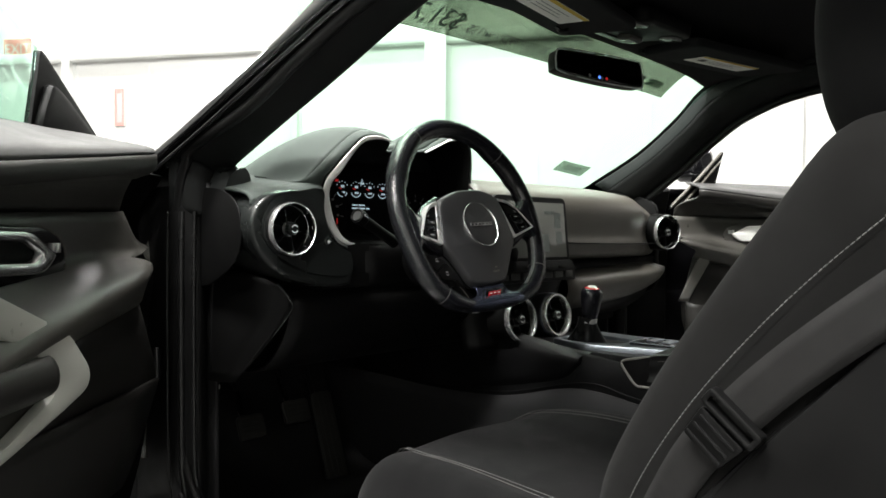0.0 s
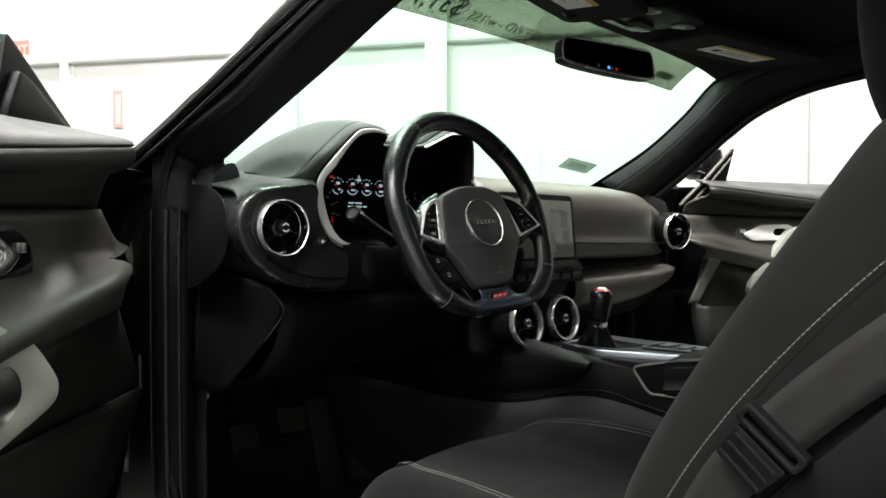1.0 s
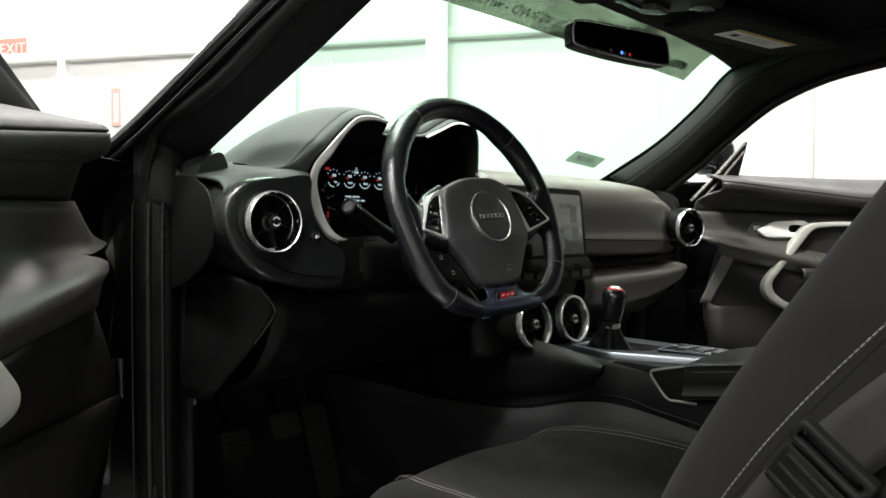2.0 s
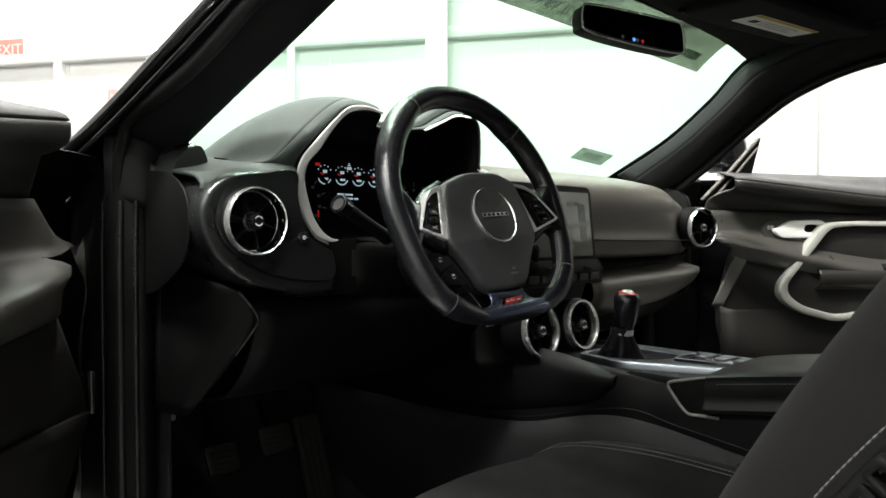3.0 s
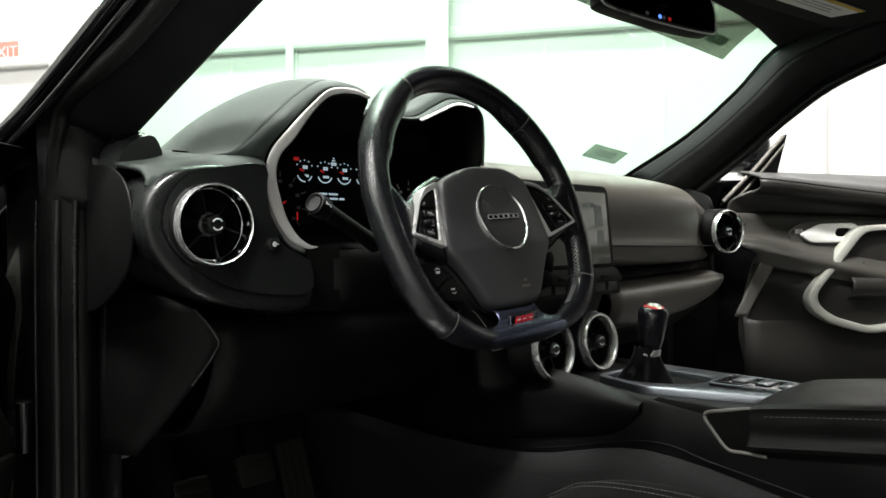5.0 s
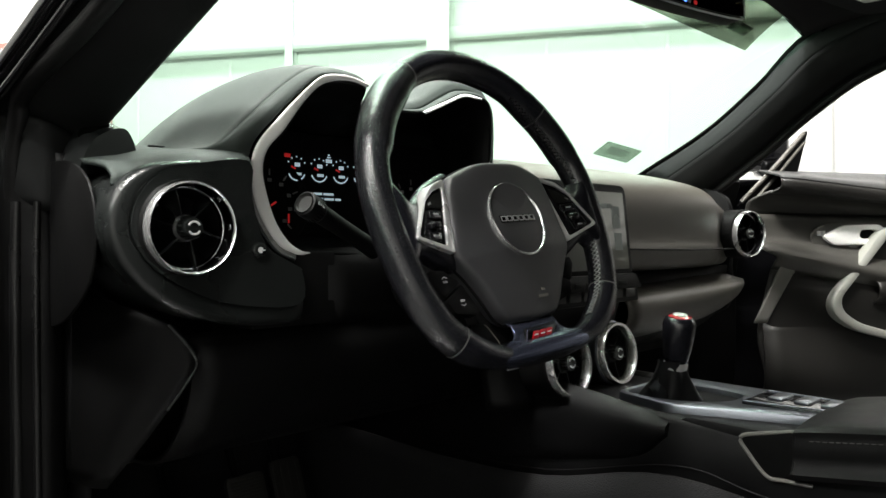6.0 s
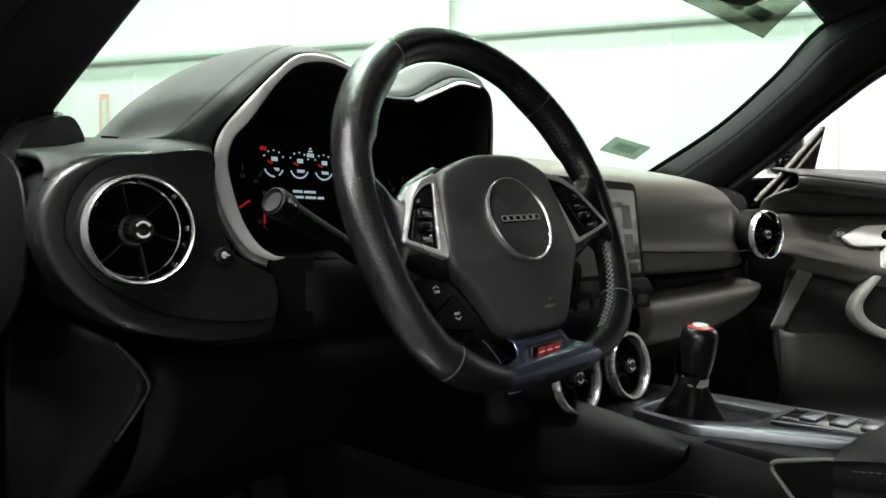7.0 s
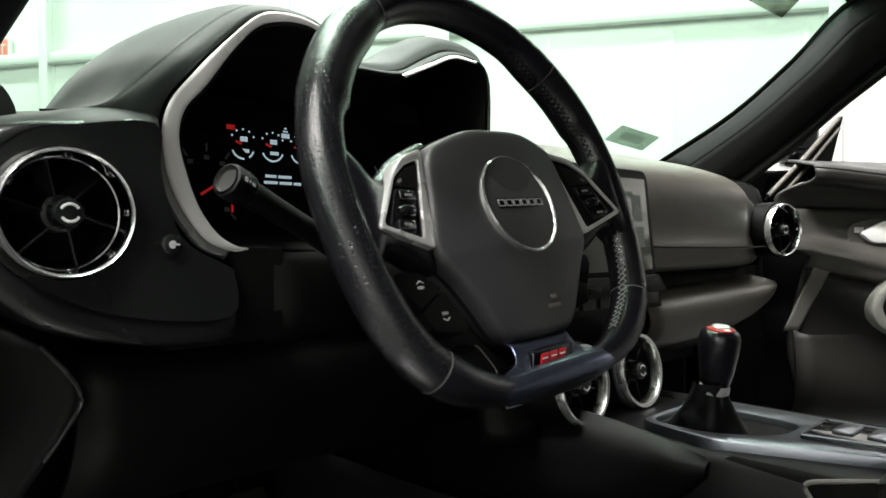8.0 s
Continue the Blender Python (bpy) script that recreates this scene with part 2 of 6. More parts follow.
def perforate(m, scale, depth):
    """Rows of small pin holes in a skin: darker and sunken."""
    t = m.node_tree
    b = t.nodes["Principled BSDF"]
    add, link = t.nodes.new, t.links.new
    where, cells, hole, dark, bump = add("ShaderNodeTexCoord"), add("ShaderNodeTexVoronoi"), add("ShaderNodeMapRange"), add("ShaderNodeMix"), add("ShaderNodeBump")
    cells.inputs["Scale"].default_value, cells.inputs["Randomness"].default_value = scale, 0.12
    link(where.outputs["Object"], cells.inputs["Vector"])
    hole.inputs["From Min"].default_value, hole.inputs["From Max"].default_value = 0.20, 0.30
    link(cells.outputs["Distance"], hole.inputs["Value"])
    dark.data_type, dark.blend_type = "RGBA", "MULTIPLY"
    dark.inputs[0].default_value = 0.85
    old = b.inputs["Base Color"].links[0].from_socket
    link(old, dark.inputs[6])
    link(hole.outputs["Result"], dark.inputs[7])
    link(dark.outputs[2], b.inputs["Base Color"])
    bump.inputs["Strength"].default_value, bump.inputs["Distance"].default_value = depth, 0.001
    link(hole.outputs["Result"], bump.inputs["Height"])
    link(b.inputs["Normal"].links[0].from_socket, bump.inputs["Normal"])
    link(bump.outputs[0], b.inputs["Normal"])


perforate(LEATHER_PERF, 245.0, 0.40)
PAD = material("airbag_cover_plastic", (0.036, 0.036, 0.038), 0.42, grain=0.2, grain_scale=1400, voronoi=True)
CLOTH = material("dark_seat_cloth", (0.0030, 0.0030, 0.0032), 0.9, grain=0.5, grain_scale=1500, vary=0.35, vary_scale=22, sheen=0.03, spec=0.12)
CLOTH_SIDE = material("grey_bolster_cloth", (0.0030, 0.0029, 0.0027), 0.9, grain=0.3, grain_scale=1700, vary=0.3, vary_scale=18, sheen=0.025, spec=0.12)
ARMREST = material("black_armrest_skin", (0.0045, 0.0045, 0.0046), 0.40, grain=0.3, grain_scale=1100, spec=0.2)
CARPET = material("black_carpet", (0.025, 0.025, 0.026), 1.0, grain=1.0, grain_scale=500, spec=0.1)
HEADLINER = material("black_headliner_cloth", (0.020, 0.020, 0.021), 1.0, grain=0.5, grain_scale=900, spec=0.1)
CHROME = material("bright_chrome", (0.90, 0.90, 0.90), 0.20, 0.88, vary=0.03, rough_vary=0.05)
MIRROR_BAND = material("polished_dark_chrome", (0.55, 0.56, 0.57), 0.10, 1.0, vary=0.03, rough_vary=0.03)
SATIN = material("satin_silver", (0.78, 0.78, 0.77), 0.30, 0.65, grain=0.06, vary=0.06, rough_vary=0.08)
PLATE_METAL = material("brushed_console_metal", (0.26, 0.275, 0.31), 0.32, 1.0, grain=0.02, grain_scale=400, vary=0.04, rough_vary=0.02)
SILVER_PULL = material("warm_silver_paint", (0.43, 0.435, 0.395), 0.34, 0.0, grain=0.1, vary=0.06)
DARK_STEEL = material("blue_grey_metal_trim", (0.115, 0.128, 0.190), 0.24, 0.85, vary=0.1, rough_vary=0.05)
STITCH = material("grey_thread", (0.20, 0.20, 0.195), 0.8, vary=0.1)
SEAM = material("dull_grey_thread", (0.080, 0.080, 0.076), 0.8, vary=0.1)
BELT = material("black_belt_webbing", (0.0042, 0.0040, 0.0038), 0.75, grain=0.4, grain_scale=1800, vary=0.25, vary_scale=25, sheen=0.03, spec=0.25)
RED = material("red_enamel", (0.42, 0.010, 0.018), 0.25, coat=0.3, vary=0.15)
BADGE_BLACK = material("black_badge_enamel", (0.004, 0.004, 0.004), 0.25, spec=0.3)
MARK = material("white_printed_marks", (0.62, 0.62, 0.62), 0.5, vary=0.05)
MARK_DIM = material("grey_printed_marks", (0.20, 0.20, 0.20), 0.5, vary=0.05)
PAPER = material("white_label_paper", (0.84, 0.83, 0.79), 0.7, vary=0.05)
YELLOW = material("yellow_label_print", (0.62, 0.42, 0.05), 0.7, vary=0.08)
INK = material("black_ink", (0.03, 0.035, 0.03), 0.7)
SHEER_INK = glass("thin_dark_ink", (0.42, 0.46, 0.43), 0.1)
GLOW_WHITE = material("lit_white_dial", (0.70, 0.88, 1.0), 0.5, emit=0.40)
GLOW_RED = material("lit_red_needle", (0.8, 0.03, 0.03), 0.5, emit=0.22)
GLOW_BLUE = material("lit_blue_lamp", (0.1, 0.25, 1.0), 0.5, emit=1.5)
SCREEN = material("dark_screen_glass", (0.15, 0.153, 0.14), 0.08, vary=0.04, rough_vary=0.02)
SCREEN_TILE = material("dim_lit_tile", (0.17, 0.19, 0.18), 0.3, emit=0.03)
# black of the dial face; also stands for shade in gaps and hollows
CLUSTER_AND_SHADE = material("black_cluster_face_and_shade", (0.003, 0.003, 0.003), 0.7, vary=0.1, spec=0.1)
MIRROR_DARK = material("dimmed_mirror_glass", (0.03, 0.03, 0.03), 0.03, 1.0, vary=0.02, rough_vary=0.01)
LENS = material("frosted_lamp_lens", (0.16, 0.16, 0.155), 0.25, vary=0.05)
WINDSHIELD = glass("green_tinted_windshield", (0.60, 0.85, 0.70), 0.7)
SIDE_GLASS = glass("green_tinted_side_glass", (0.68, 0.86, 0.77), 0.9)
FILM = glass("dull_green_film", (0.50, 0.53, 0.50), 0.2)
FILM_IN = glass("thin_grey_film", (0.80, 0.80, 0.80), 0.1)
STRIP = glass("pale_translucent_film", (0.43, 0.44, 0.40), 0.3)
WALL_WHITE = material("white_wall_panel", (0.80, 0.80, 0.78), 0.6, grain=0.05, grain_scale=60, vary=0.03, vary_scale=0.7)
STEEL_WHITE = material("white_painted_steel", (0.78, 0.79, 0.77), 0.45, vary=0.04, vary_scale=2)
# out-of-view walls: one pale to bounce light, one dark to cut it
WALL_BOUNCE = material("bounce_wall_grey", (0.66, 0.66, 0.64), 0.7, grain=0.05, grain_scale=60, vary=0.06, vary_scale=0.7)
WALL_CUT = material("light_cutting_wall_grey", (0.12, 0.12, 0.118), 0.7, grain=0.05, grain_scale=60, vary=0.06, vary_scale=0.7)
CONCRETE = material("dark_grey_sealed_concrete", (0.075, 0.075, 0.073), 0.35, grain=0.1, grain_scale=80, vary=0.2, vary_scale=1.2)
CEILING = material("white_roof_deck", (0.74, 0.74, 0.72), 0.7, vary=0.05, vary_scale=0.6)
SIGN_RED = material("red_sign_print", (0.80, 0.22, 0.17), 0.5, vary=0.05)
SIGN_PALE = material("faded_red_print", (0.84, 0.40, 0.36), 0.5, vary=0.08)
TUBE_GLOW = material("lit_lamp_diffuser", (1.0, 0.98, 0.94), 0.5, emit=12.0, vary=0.01)

# ---------------------------------------------------------------- the hall
def hall_piece(name, bm, mat_, label):
    bm.transform(HALL)
    return single(name, bm, mat_, label, "wall" if "wall" in name else name.split("_")[0], kind="structure")


# floor is out of view; its dark colour cuts the light from below
hall_piece("floor", box(HALL_X0, HALL_X1, HALL_Y0, WALL_Y, -0.2, 0.0), CONCRETE, "unseen hall floor of dark grey concrete, darkened to cut bounce")
hall_piece("ceiling", box(HALL_X0, HALL_X1, HALL_Y0, WALL_Y, HALL_H, HALL_H + 0.2), CEILING, "white roof deck of the hall")
wall_front = hall_piece("wall_front", box(HALL_X0, HALL_X1, WALL_Y, WALL_Y + 0.25, 0, HALL_H), WALL_WHITE, "white panelled wall with steel posts and a rail")
# next three walls are unseen and serve only to shape the light
hall_piece("wall_back", box(HALL_X0, HALL_X1, HALL_Y0 - 0.25, HALL_Y0, 0, HALL_H), WALL_BOUNCE, "unseen pale grey wall that bounces light into the cabin")
hall_piece("wall_left", box(HALL_X0 - 0.25, HALL_X0, HALL_Y0, WALL_Y, 0, HALL_H), WALL_BOUNCE, "unseen pale grey end wall that bounces light into the cabin")
hall_piece("wall_right", box(HALL_X1, HALL_X1 + 0.25, HALL_Y0, WALL_Y, 0, HALL_H), WALL_CUT, "unseen grey far wall, darkened to cut light on the driver's door")


def wall_part(name, bm, mat_, label=""):
    bm.transform(HALL)
    return part(name, bm, mat_, wall_front, label)


def i_post(x, w, d):
    """An upright steel post with two flanges and a web."""
    y = WALL_Y
    return joined(box(x - w / 2, x + w / 2, y - d, y - d + 0.02, 0, HALL_H, 0.003), box(x - 0.01, x + 0.01, y - d + 0.02, y - 0.02, 0, HALL_H),
                  box(x - w / 2, x + w / 2, y - 0.02, y - 0.003, 0, HALL_H))


wall_part("post", i_post(-1.67, 0.26, 0.35), STEEL_WHITE, "white steel roof post")
wall_part("post", i_post(-3.57, 0.10, 0.16), STEEL_WHITE, "slim white steel post")
wall_part("post", i_post(-6.94, 0.12, 0.16), STEEL_WHITE, "slim white steel post")
wall_part("post", i_post(2.4, 0.12, 0.16), STEEL_WHITE, "slim white steel post")
wall_part("post", i_post(6.2, 0.26, 0.35), STEEL_WHITE, "white steel roof post")
wall_part("rail", box(HALL_X0 + 0.05, HALL_X1 - 0.05, WALL_Y - 0.13, WALL_Y - 0.004, 3.20, 3.36, 0.055), STEEL_WHITE, "white steel wall rail")
for i in range(18):
    x = HALL_X0 + 0.65 + i * 1.32
    wall_part("seam_rib", box(x - 0.02, x + 0.02, WALL_Y - 0.016, WALL_Y - 0.003, 0.05, 3.12, 0.004), WALL_WHITE)

exit_sign = thing("exit_sign", HALL @ Matrix.Translation((-7.77, WALL_Y - 0.02, 3.42)) @ Matrix.Scale(1.3, 4), label="small red and white exit sign on the wall", category="sign")
part("casing", box(-0.19, 0.19, -0.05, 0.0, -0.13, 0.13, 0.01), STEEL_WHITE, exit_sign)
part("face", box(-0.175, 0.175, -0.056, -0.051, -0.115, 0.115, 0.002), SIGN_RED, exit_sign, "red sign face")
part("lettering", letters("EXIT", 0.16, axes((0, -0.058, 0), (1, 0, 0), (0, 0, 1), (0, -1, 0))), MARK, exit_sign, "white letters")
notice = thing("fire_notice", HALL @ Matrix.Translation((-6.19, WALL_Y - 0.02, 2.57)), label="narrow red-edged white safety notice on the wall", category="sign")
part("board", box(-0.075, 0.075, -0.01, 0.015, -0.26, 0.26, 0.003), MARK, notice)
part("border", rim_frame([(-0.072, -0.255), (0.072, -0.255), (0.072, 0.255), (-0.072, 0.255)], [(-0.042, -0.21), (0.042, -0.21), (0.042, 0.235), (-0.042, 0.235)], 0.012, 0.016, m=BACK), SIGN_PALE, notice, "red border")
part("printed_square", box(-0.03, 0.03, -0.018, -0.0105, 0.19, 0.24), SIGN_PALE, notice, "red square")


def ceiling_lamp(x, y, k):
    # added light source; no such fitting is in view
    lamp = thing("ceiling_lamp", HALL @ Matrix.Translation((x, y, HALL_H - 0.35)), label="unseen long white hall lamp, placed to light cabin or wall", category="lamp", group="hall lamps")
    part("housing", slab(rounded([(-1.3, -0.3), (1.3, -0.3), (1.3, 0.3), (-1.3, 0.3)], 0.05), 0.03, 0.12, 0.01), STEEL_WHITE, lamp)
    part("diffuser", slab(rounded([(-1.25, -0.25), (1.25, -0.25), (1.25, 0.25), (-1.25, 0.25)], 0.04), 0.0, 0.03, 0.005), TUBE_GLOW, lamp, "lit white diffuser")
    for dx in (-1.0, 1.0):
        part("hanger", tube([(dx, 0, 0.12), (dx, 0, 0.35)], 0.012), STEEL_WHITE, lamp)
    data = bpy.data.lights.new("hall_light", "AREA")
    data.shape, data.size, data.size_y, data.energy, data.color = "RECTANGLE", 2.4, 0.45, LAMP_WATTS * k, (1.0, 0.985, 0.95)
    light = new("hall_light", data)
    light.matrix_basis = HALL @ Matrix.Translation((x, y, HALL_H - 0.37))


for lx, ly, lk in LAMPS:
    ceiling_lamp(lx, ly, lk)

# ---------------------------------------------------------------- the car's shell
car = thing("coupe", world_coords=(0, -0.4, 0.2), label="black two-door coupe with its doors open, dark cabin", category="car")
for s in (-1, 1):
    # stations up the pillar and back along the roof: lower outer edge, inner edge, outer top edge, glass edge
    low = [(0.695, 0.135, 0.955), (0.672, -0.02, 1.058), (0.652, -0.12, 1.128), (0.628, -0.24, 1.192), (0.600, -0.42, 1.230), (0.594, -0.80, 1.246), (0.590, -1.2, 1.22)]
    inn = [(0.658, 0.16, 0.965), (0.628, 0.03, 1.036), (0.601, -0.10, 1.102), (0.572, -0.25, 1.180), (0.548, -0.42, 1.240), (0.540, -0.80, 1.262), (0.535, -1.2, 1.24)]
    top = [(0.748, 0.20, 1.010), (0.717, 0.05, 1.082), (0.690, -0.09, 1.148), (0.662, -0.22, 1.210), (0.646, -0.42, 1.268), (0.640, -0.80, 1.285), (0.635, -1.2, 1.26)]
    rim_ = [(0.640, 0.245, 1.020), (0.630, 0.09, 1.096), (0.618, -0.03, 1.178), (0.600, -0.150, 1.268), (0.555, -0.38, 1.300), (0.550, -0.80, 1.312), (0.545, -1.2, 1.29)]

    # the painted pillar runs on down to the front wing
    low_on = [(0.745, 0.46, 0.795), (0.722, 0.31, 0.872)] + low
    top_on = [(0.835, 0.54, 0.845), (0.792, 0.37, 0.932)] + top
    rim_on = [(0.720, 0.60, 0.855), (0.675, 0.42, 0.945)] + rim_

    def mid(p, q, f=0.5, out=(0, 0, 0)):
        return tuple(np.array(p) * (1 - f) + np.array(q) * f + np.array(out))

    def sided(p):
        return (s * p[0], p[1], p[2])
    SHARE = (0.8, 0.8, 0.8, 0.72, 0.66, 0.6, 0.5, 0.5, 0.5)    # how far up the pillar the trim reaches, station by station
    edge = [mid(a, b, f if s < 0 else 0.0, (0.006, -0.005, -0.005) if s < 0 else (0, 0, 0)) for a, b, f in zip(low_on, top_on, SHARE)]
    if s > 0:
        ridge = [mid(a, c, 0.70, (-0.020, -0.010, -0.006)) for a, c in zip(low, rim_)]
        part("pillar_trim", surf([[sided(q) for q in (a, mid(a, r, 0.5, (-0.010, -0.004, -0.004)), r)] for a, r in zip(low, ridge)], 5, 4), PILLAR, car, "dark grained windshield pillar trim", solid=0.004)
        # same trim; light from the glass is put into the facet's colour
        part("pillar_edge", surf([[sided(q) for q in (r, mid(r, c, 0.5, (-0.002, -0.001, 0)), c)] for r, c in zip(ridge, rim_)], 5, 3), PILLAR_LIT, car, "facet of the pillar beside the glass, painted in a lit tone", solid=0.004)
    else:
        part("pillar_trim", surf([[sided(q) for q in (a, mid(a, b, 0.5, (0, -0.004, -0.006)), b, mid(b, c, 0.3, (-0.010, -0.004, 0)), mid(b, c, 0.7, (-0.008, 0, 0)), c)] for a, b, c in zip(edge[2:], inn, rim_)], 5, 4), PILLAR, car, "dark grained windshield pillar trim", solid=0.004)
    # passenger side takes the dulled copy, which holds down the wall's reflection
    part("roof_rail", surf([[sided(q) for q in (a, mid(a, b, 0.45, (0.014, -0.010, -0.004)), mid(a, b, 0.85, (0.010, -0.006, 0.002)), mid(b, c, 0.25, (0.006, 0.0, 0.012)), mid(b, c, 0.6, (0.002, 0.0, 0.016)), mid(c, c, 0, (0, 0, 0.012)))] for a, b, c in zip(edge, top_on, rim_on)], 5, 5), PAINT if s < 0 else DULLED_PAINT, car, "black painted pillar and roof rail", solid=0.004)
    post = [(0.712, 0.165, 0.90), (0.712, 0.19, 0.80), (0.712, 0.20, 0.62), (0.712, 0.19, 0.47), (0.712, 0.15, 0.40), (0.712, 0.06, 0.37), (0.712, -0.3, 0.365), (0.712, -0.8, 0.365)]
    if s < 0:
        post = [(0.722, 0.135, 1.010), (0.722, 0.165, 0.985), (0.721, 0.187, 0.950), (0.720, 0.205, 0.865), (0.719, 0.210, 0.705), (0.716, 0.20, 0.50), (0.712, 0.15, 0.40), *post[5:]]
        ring = spline([sided(p) for p in [*[mid(a, b, f - 0.28, (0.004, -0.008, -0.010)) for a, b, f in zip(low[:0:-1], top[:0:-1], SHARE[:2:-1])], *post]], 6)
        part("pillar_foot", surf([[sided(q) for q in row] for row in ([(0.742, 0.186, 0.992), (0.705, 0.150, 0.982), (0.662, 0.158, 0.965)], [(0.738, 0.200, 0.955), (0.702, 0.160, 0.945), (0.664, 0.165, 0.935)], [(0.734, 0.205, 0.90), (0.700, 0.168, 0.89), (0.666, 0.172, 0.89)])], 4, 4), PILLAR, car, "dark foot of the pillar trim", solid=0.004)
    else:
        ring = spline([sided(p) for p in [*[mid(p, p, 0, (0.004, -0.008, -0.010)) for p in low[::-1]], *post]], 6)
    part("door_seal", tube(ring, 0.010, 0.010, n=10, up=(1, 0, 0)), RUBBER, car, "black rubber door seal")
    bead = spline([sided(mid(a, a, 0, (0.003, -0.004, -0.003))) for a in edge], 6)
    part("drip_bead", tube(bead, 0.0050, n=12), PAINT if s < 0 else DULLED_PAINT, car, "black drip bead along the pillar, dulled on the passenger side")
    part("door_seal", tube([Vector(p) + Vector((s * 0.020, 0.008, 0.0)) for p in ring[len(ring) - 20:]], 0.006, n=8, up=(1, 0, 0)), RUBBER, car, "thin outer rubber seal lip")
    # gloss paint in life; dulled here to keep the pillar in shade
    part("hinge_pillar", slab(rounded([(s * 0.675, 0.18), (s * 0.70, 0.165), (s * 0.734, 0.20), (s * 0.738, 0.36), (s * 0.675, 0.36)], 0.012), 0.30, 0.945, 0.004), DULLED_PAINT, car, "black door pillar, its gloss dulled for shade")
    part("kick_trim", surf([[(s * 0.692, 0.155, 0.95), (s * 0.682, 0.162, 0.80), (s * 0.678, 0.168, 0.62)], [(s * 0.676, 0.152, 0.95), (s * 0.668, 0.160, 0.80), (s * 0.664, 0.170, 0.62)],
                            [(s * 0.660, 0.20, 0.95), (s * 0.655, 0.22, 0.80), (s * 0.655, 0.24, 0.62)]], 3, 4), CONSOLE_SKIN, car, "black plastic pillar cover", solid=0.004)
    for x, y, r in ((0.7400, 0.204, 0.0018), (0.722, 0.188, 0.0060), (0.7075, 0.170, 0.0036)):
        lane = spline([(s * (x - 0.002), y, 0.90), (s * x, y, 0.80), (s * x, y, 0.50), (s * x, y - 0.01, 0.42), (s * (x + 0.004), y - 0.05, 0.372), (s * (x + 0.006), y - 0.16, 0.366)], 6)
        part("seal_rib", tube(lane, r, n=10, up=(1, 0, 0)), RUBBER_GLOSS, car, "moulded rib of the door seal")
    # wing edge with the reflected light put into its colour
    part("wing_jamb", surf([[(s * 0.716, 0.286, 0.885), (s * 0.722, 0.290, 0.88), (s * 0.728, 0.295, 0.875)], [(s * 0.728, 0.284, 0.81), (s * 0.742, 0.292, 0.80), (s * 0.756, 0.298, 0.79)], [(s * 0.742, 0.284, 0.72), (s * 0.752, 0.290, 0.71), (s * 0.762, 0.298, 0.70)],
                            [(s * 0.748, 0.284, 0.60), (s * 0.755, 0.290, 0.60), (s * 0.762, 0.298, 0.60)], [(s * 0.746, 0.284, 0.45), (s * 0.754, 0.290, 0.45), (s * 0.760, 0.298, 0.45)]], 4, 4), JAMB_LIT, car, "edge of the front wing, its lit reflection painted grey", solid=0.003)
    part("sill", slab(rounded([(s * 0.60, 0.34), (s * 0.775, 0.34), (s * 0.775, -1.2), (s * 0.60, -1.2)], 0.02), 0.22, 0.355, 0.02), PAINT, car, "gloss black door sill")
    part("sill_plate", slab(rounded([(s * 0.64, 0.14), (s * 0.70, 0.14), (s * 0.70, -0.95), (s * 0.64, -0.95)], 0.01), 0.356, 0.362, 0.002), SATIN, car, "satin silver sill plate")
    part("fender", surf([[(s * 0.79, 0.33, z), (s * 0.865, 0.345, z), (s * 0.90, 0.42, z), (s * w, 0.9, z), (s * w, 1.4, z), (s * w * 0.95, 1.70, z * 0.97)] for z, w in ((0.30, 0.90), (0.55, 0.93), (0.80, 0.92), (0.93, 0.88), (0.985, 0.82))], 4, 4), PAINT, car, "gloss black front wing", solid=0.004)
    part("hinge", joined(tube([(s * 0.745, 0.24, 0.60), (s * 0.745, 0.24, 0.66)], 0.012), box(min(s * 0.745, s * 0.82), max(s * 0.745, s * 0.82), 0.235, 0.265, 0.605, 0.655, 0.004)), PAINT, car, "black steel door hinge")
    part("quarter_panel", slab(rounded([(-1.15, 0.3), (-1.15, 1.0), (-1.9, 1.0), (-1.9, 0.3)], 0.03), 0.74, 0.80, 0.01, axes((0, 0, 0) if s > 0 else (-1.54, 0, 0), (0, 1, 0), (0, 0, 1), (1, 0, 0))), PAINT, car, "gloss black rear side panel")

part("floor_carpet", slab([(-0.64, 0.75), (0.64, 0.75), (0.64, -1.7), (-0.64, -1.7)], 0.19, 0.235, 0.01), CARPET, car, "black carpeted cabin floor")
part("footwell_carpet", surf([[(x, 0.30, 0.237), (x, 0.48, 0.26), (x, 0.62, 0.40), (x, 0.66, 0.62), (x, 0.64, 0.80)] for x in (-0.66, -0.3, 0.3, 0.66)], 3, 4), CARPET, car, "black carpet under the dash", solid=0.01)
for s in (-1, 1):
    part("footwell_side", surf([[(s * 0.655, y, z) for y in (0.2, 0.4, 0.7)] for z in (0.24, 0.5, 0.8)], 2, 2), CARPET, car, solid=0.008)
part("headliner", surf([[(-0.56, y, z - 0.012), (-0.4, y, z + 0.006), (0, y, z + 0.014), (0.4, y, z + 0.006), (0.56, y, z - 0.012)] for y, z in ((-0.150, 1.268), (-0.24, 1.282), (-0.5, 1.30), (-0.9, 1.30), (-1.5, 1.24))], 4, 5), HEADLINER, car, "black cloth headliner", solid=0.012, off=1)
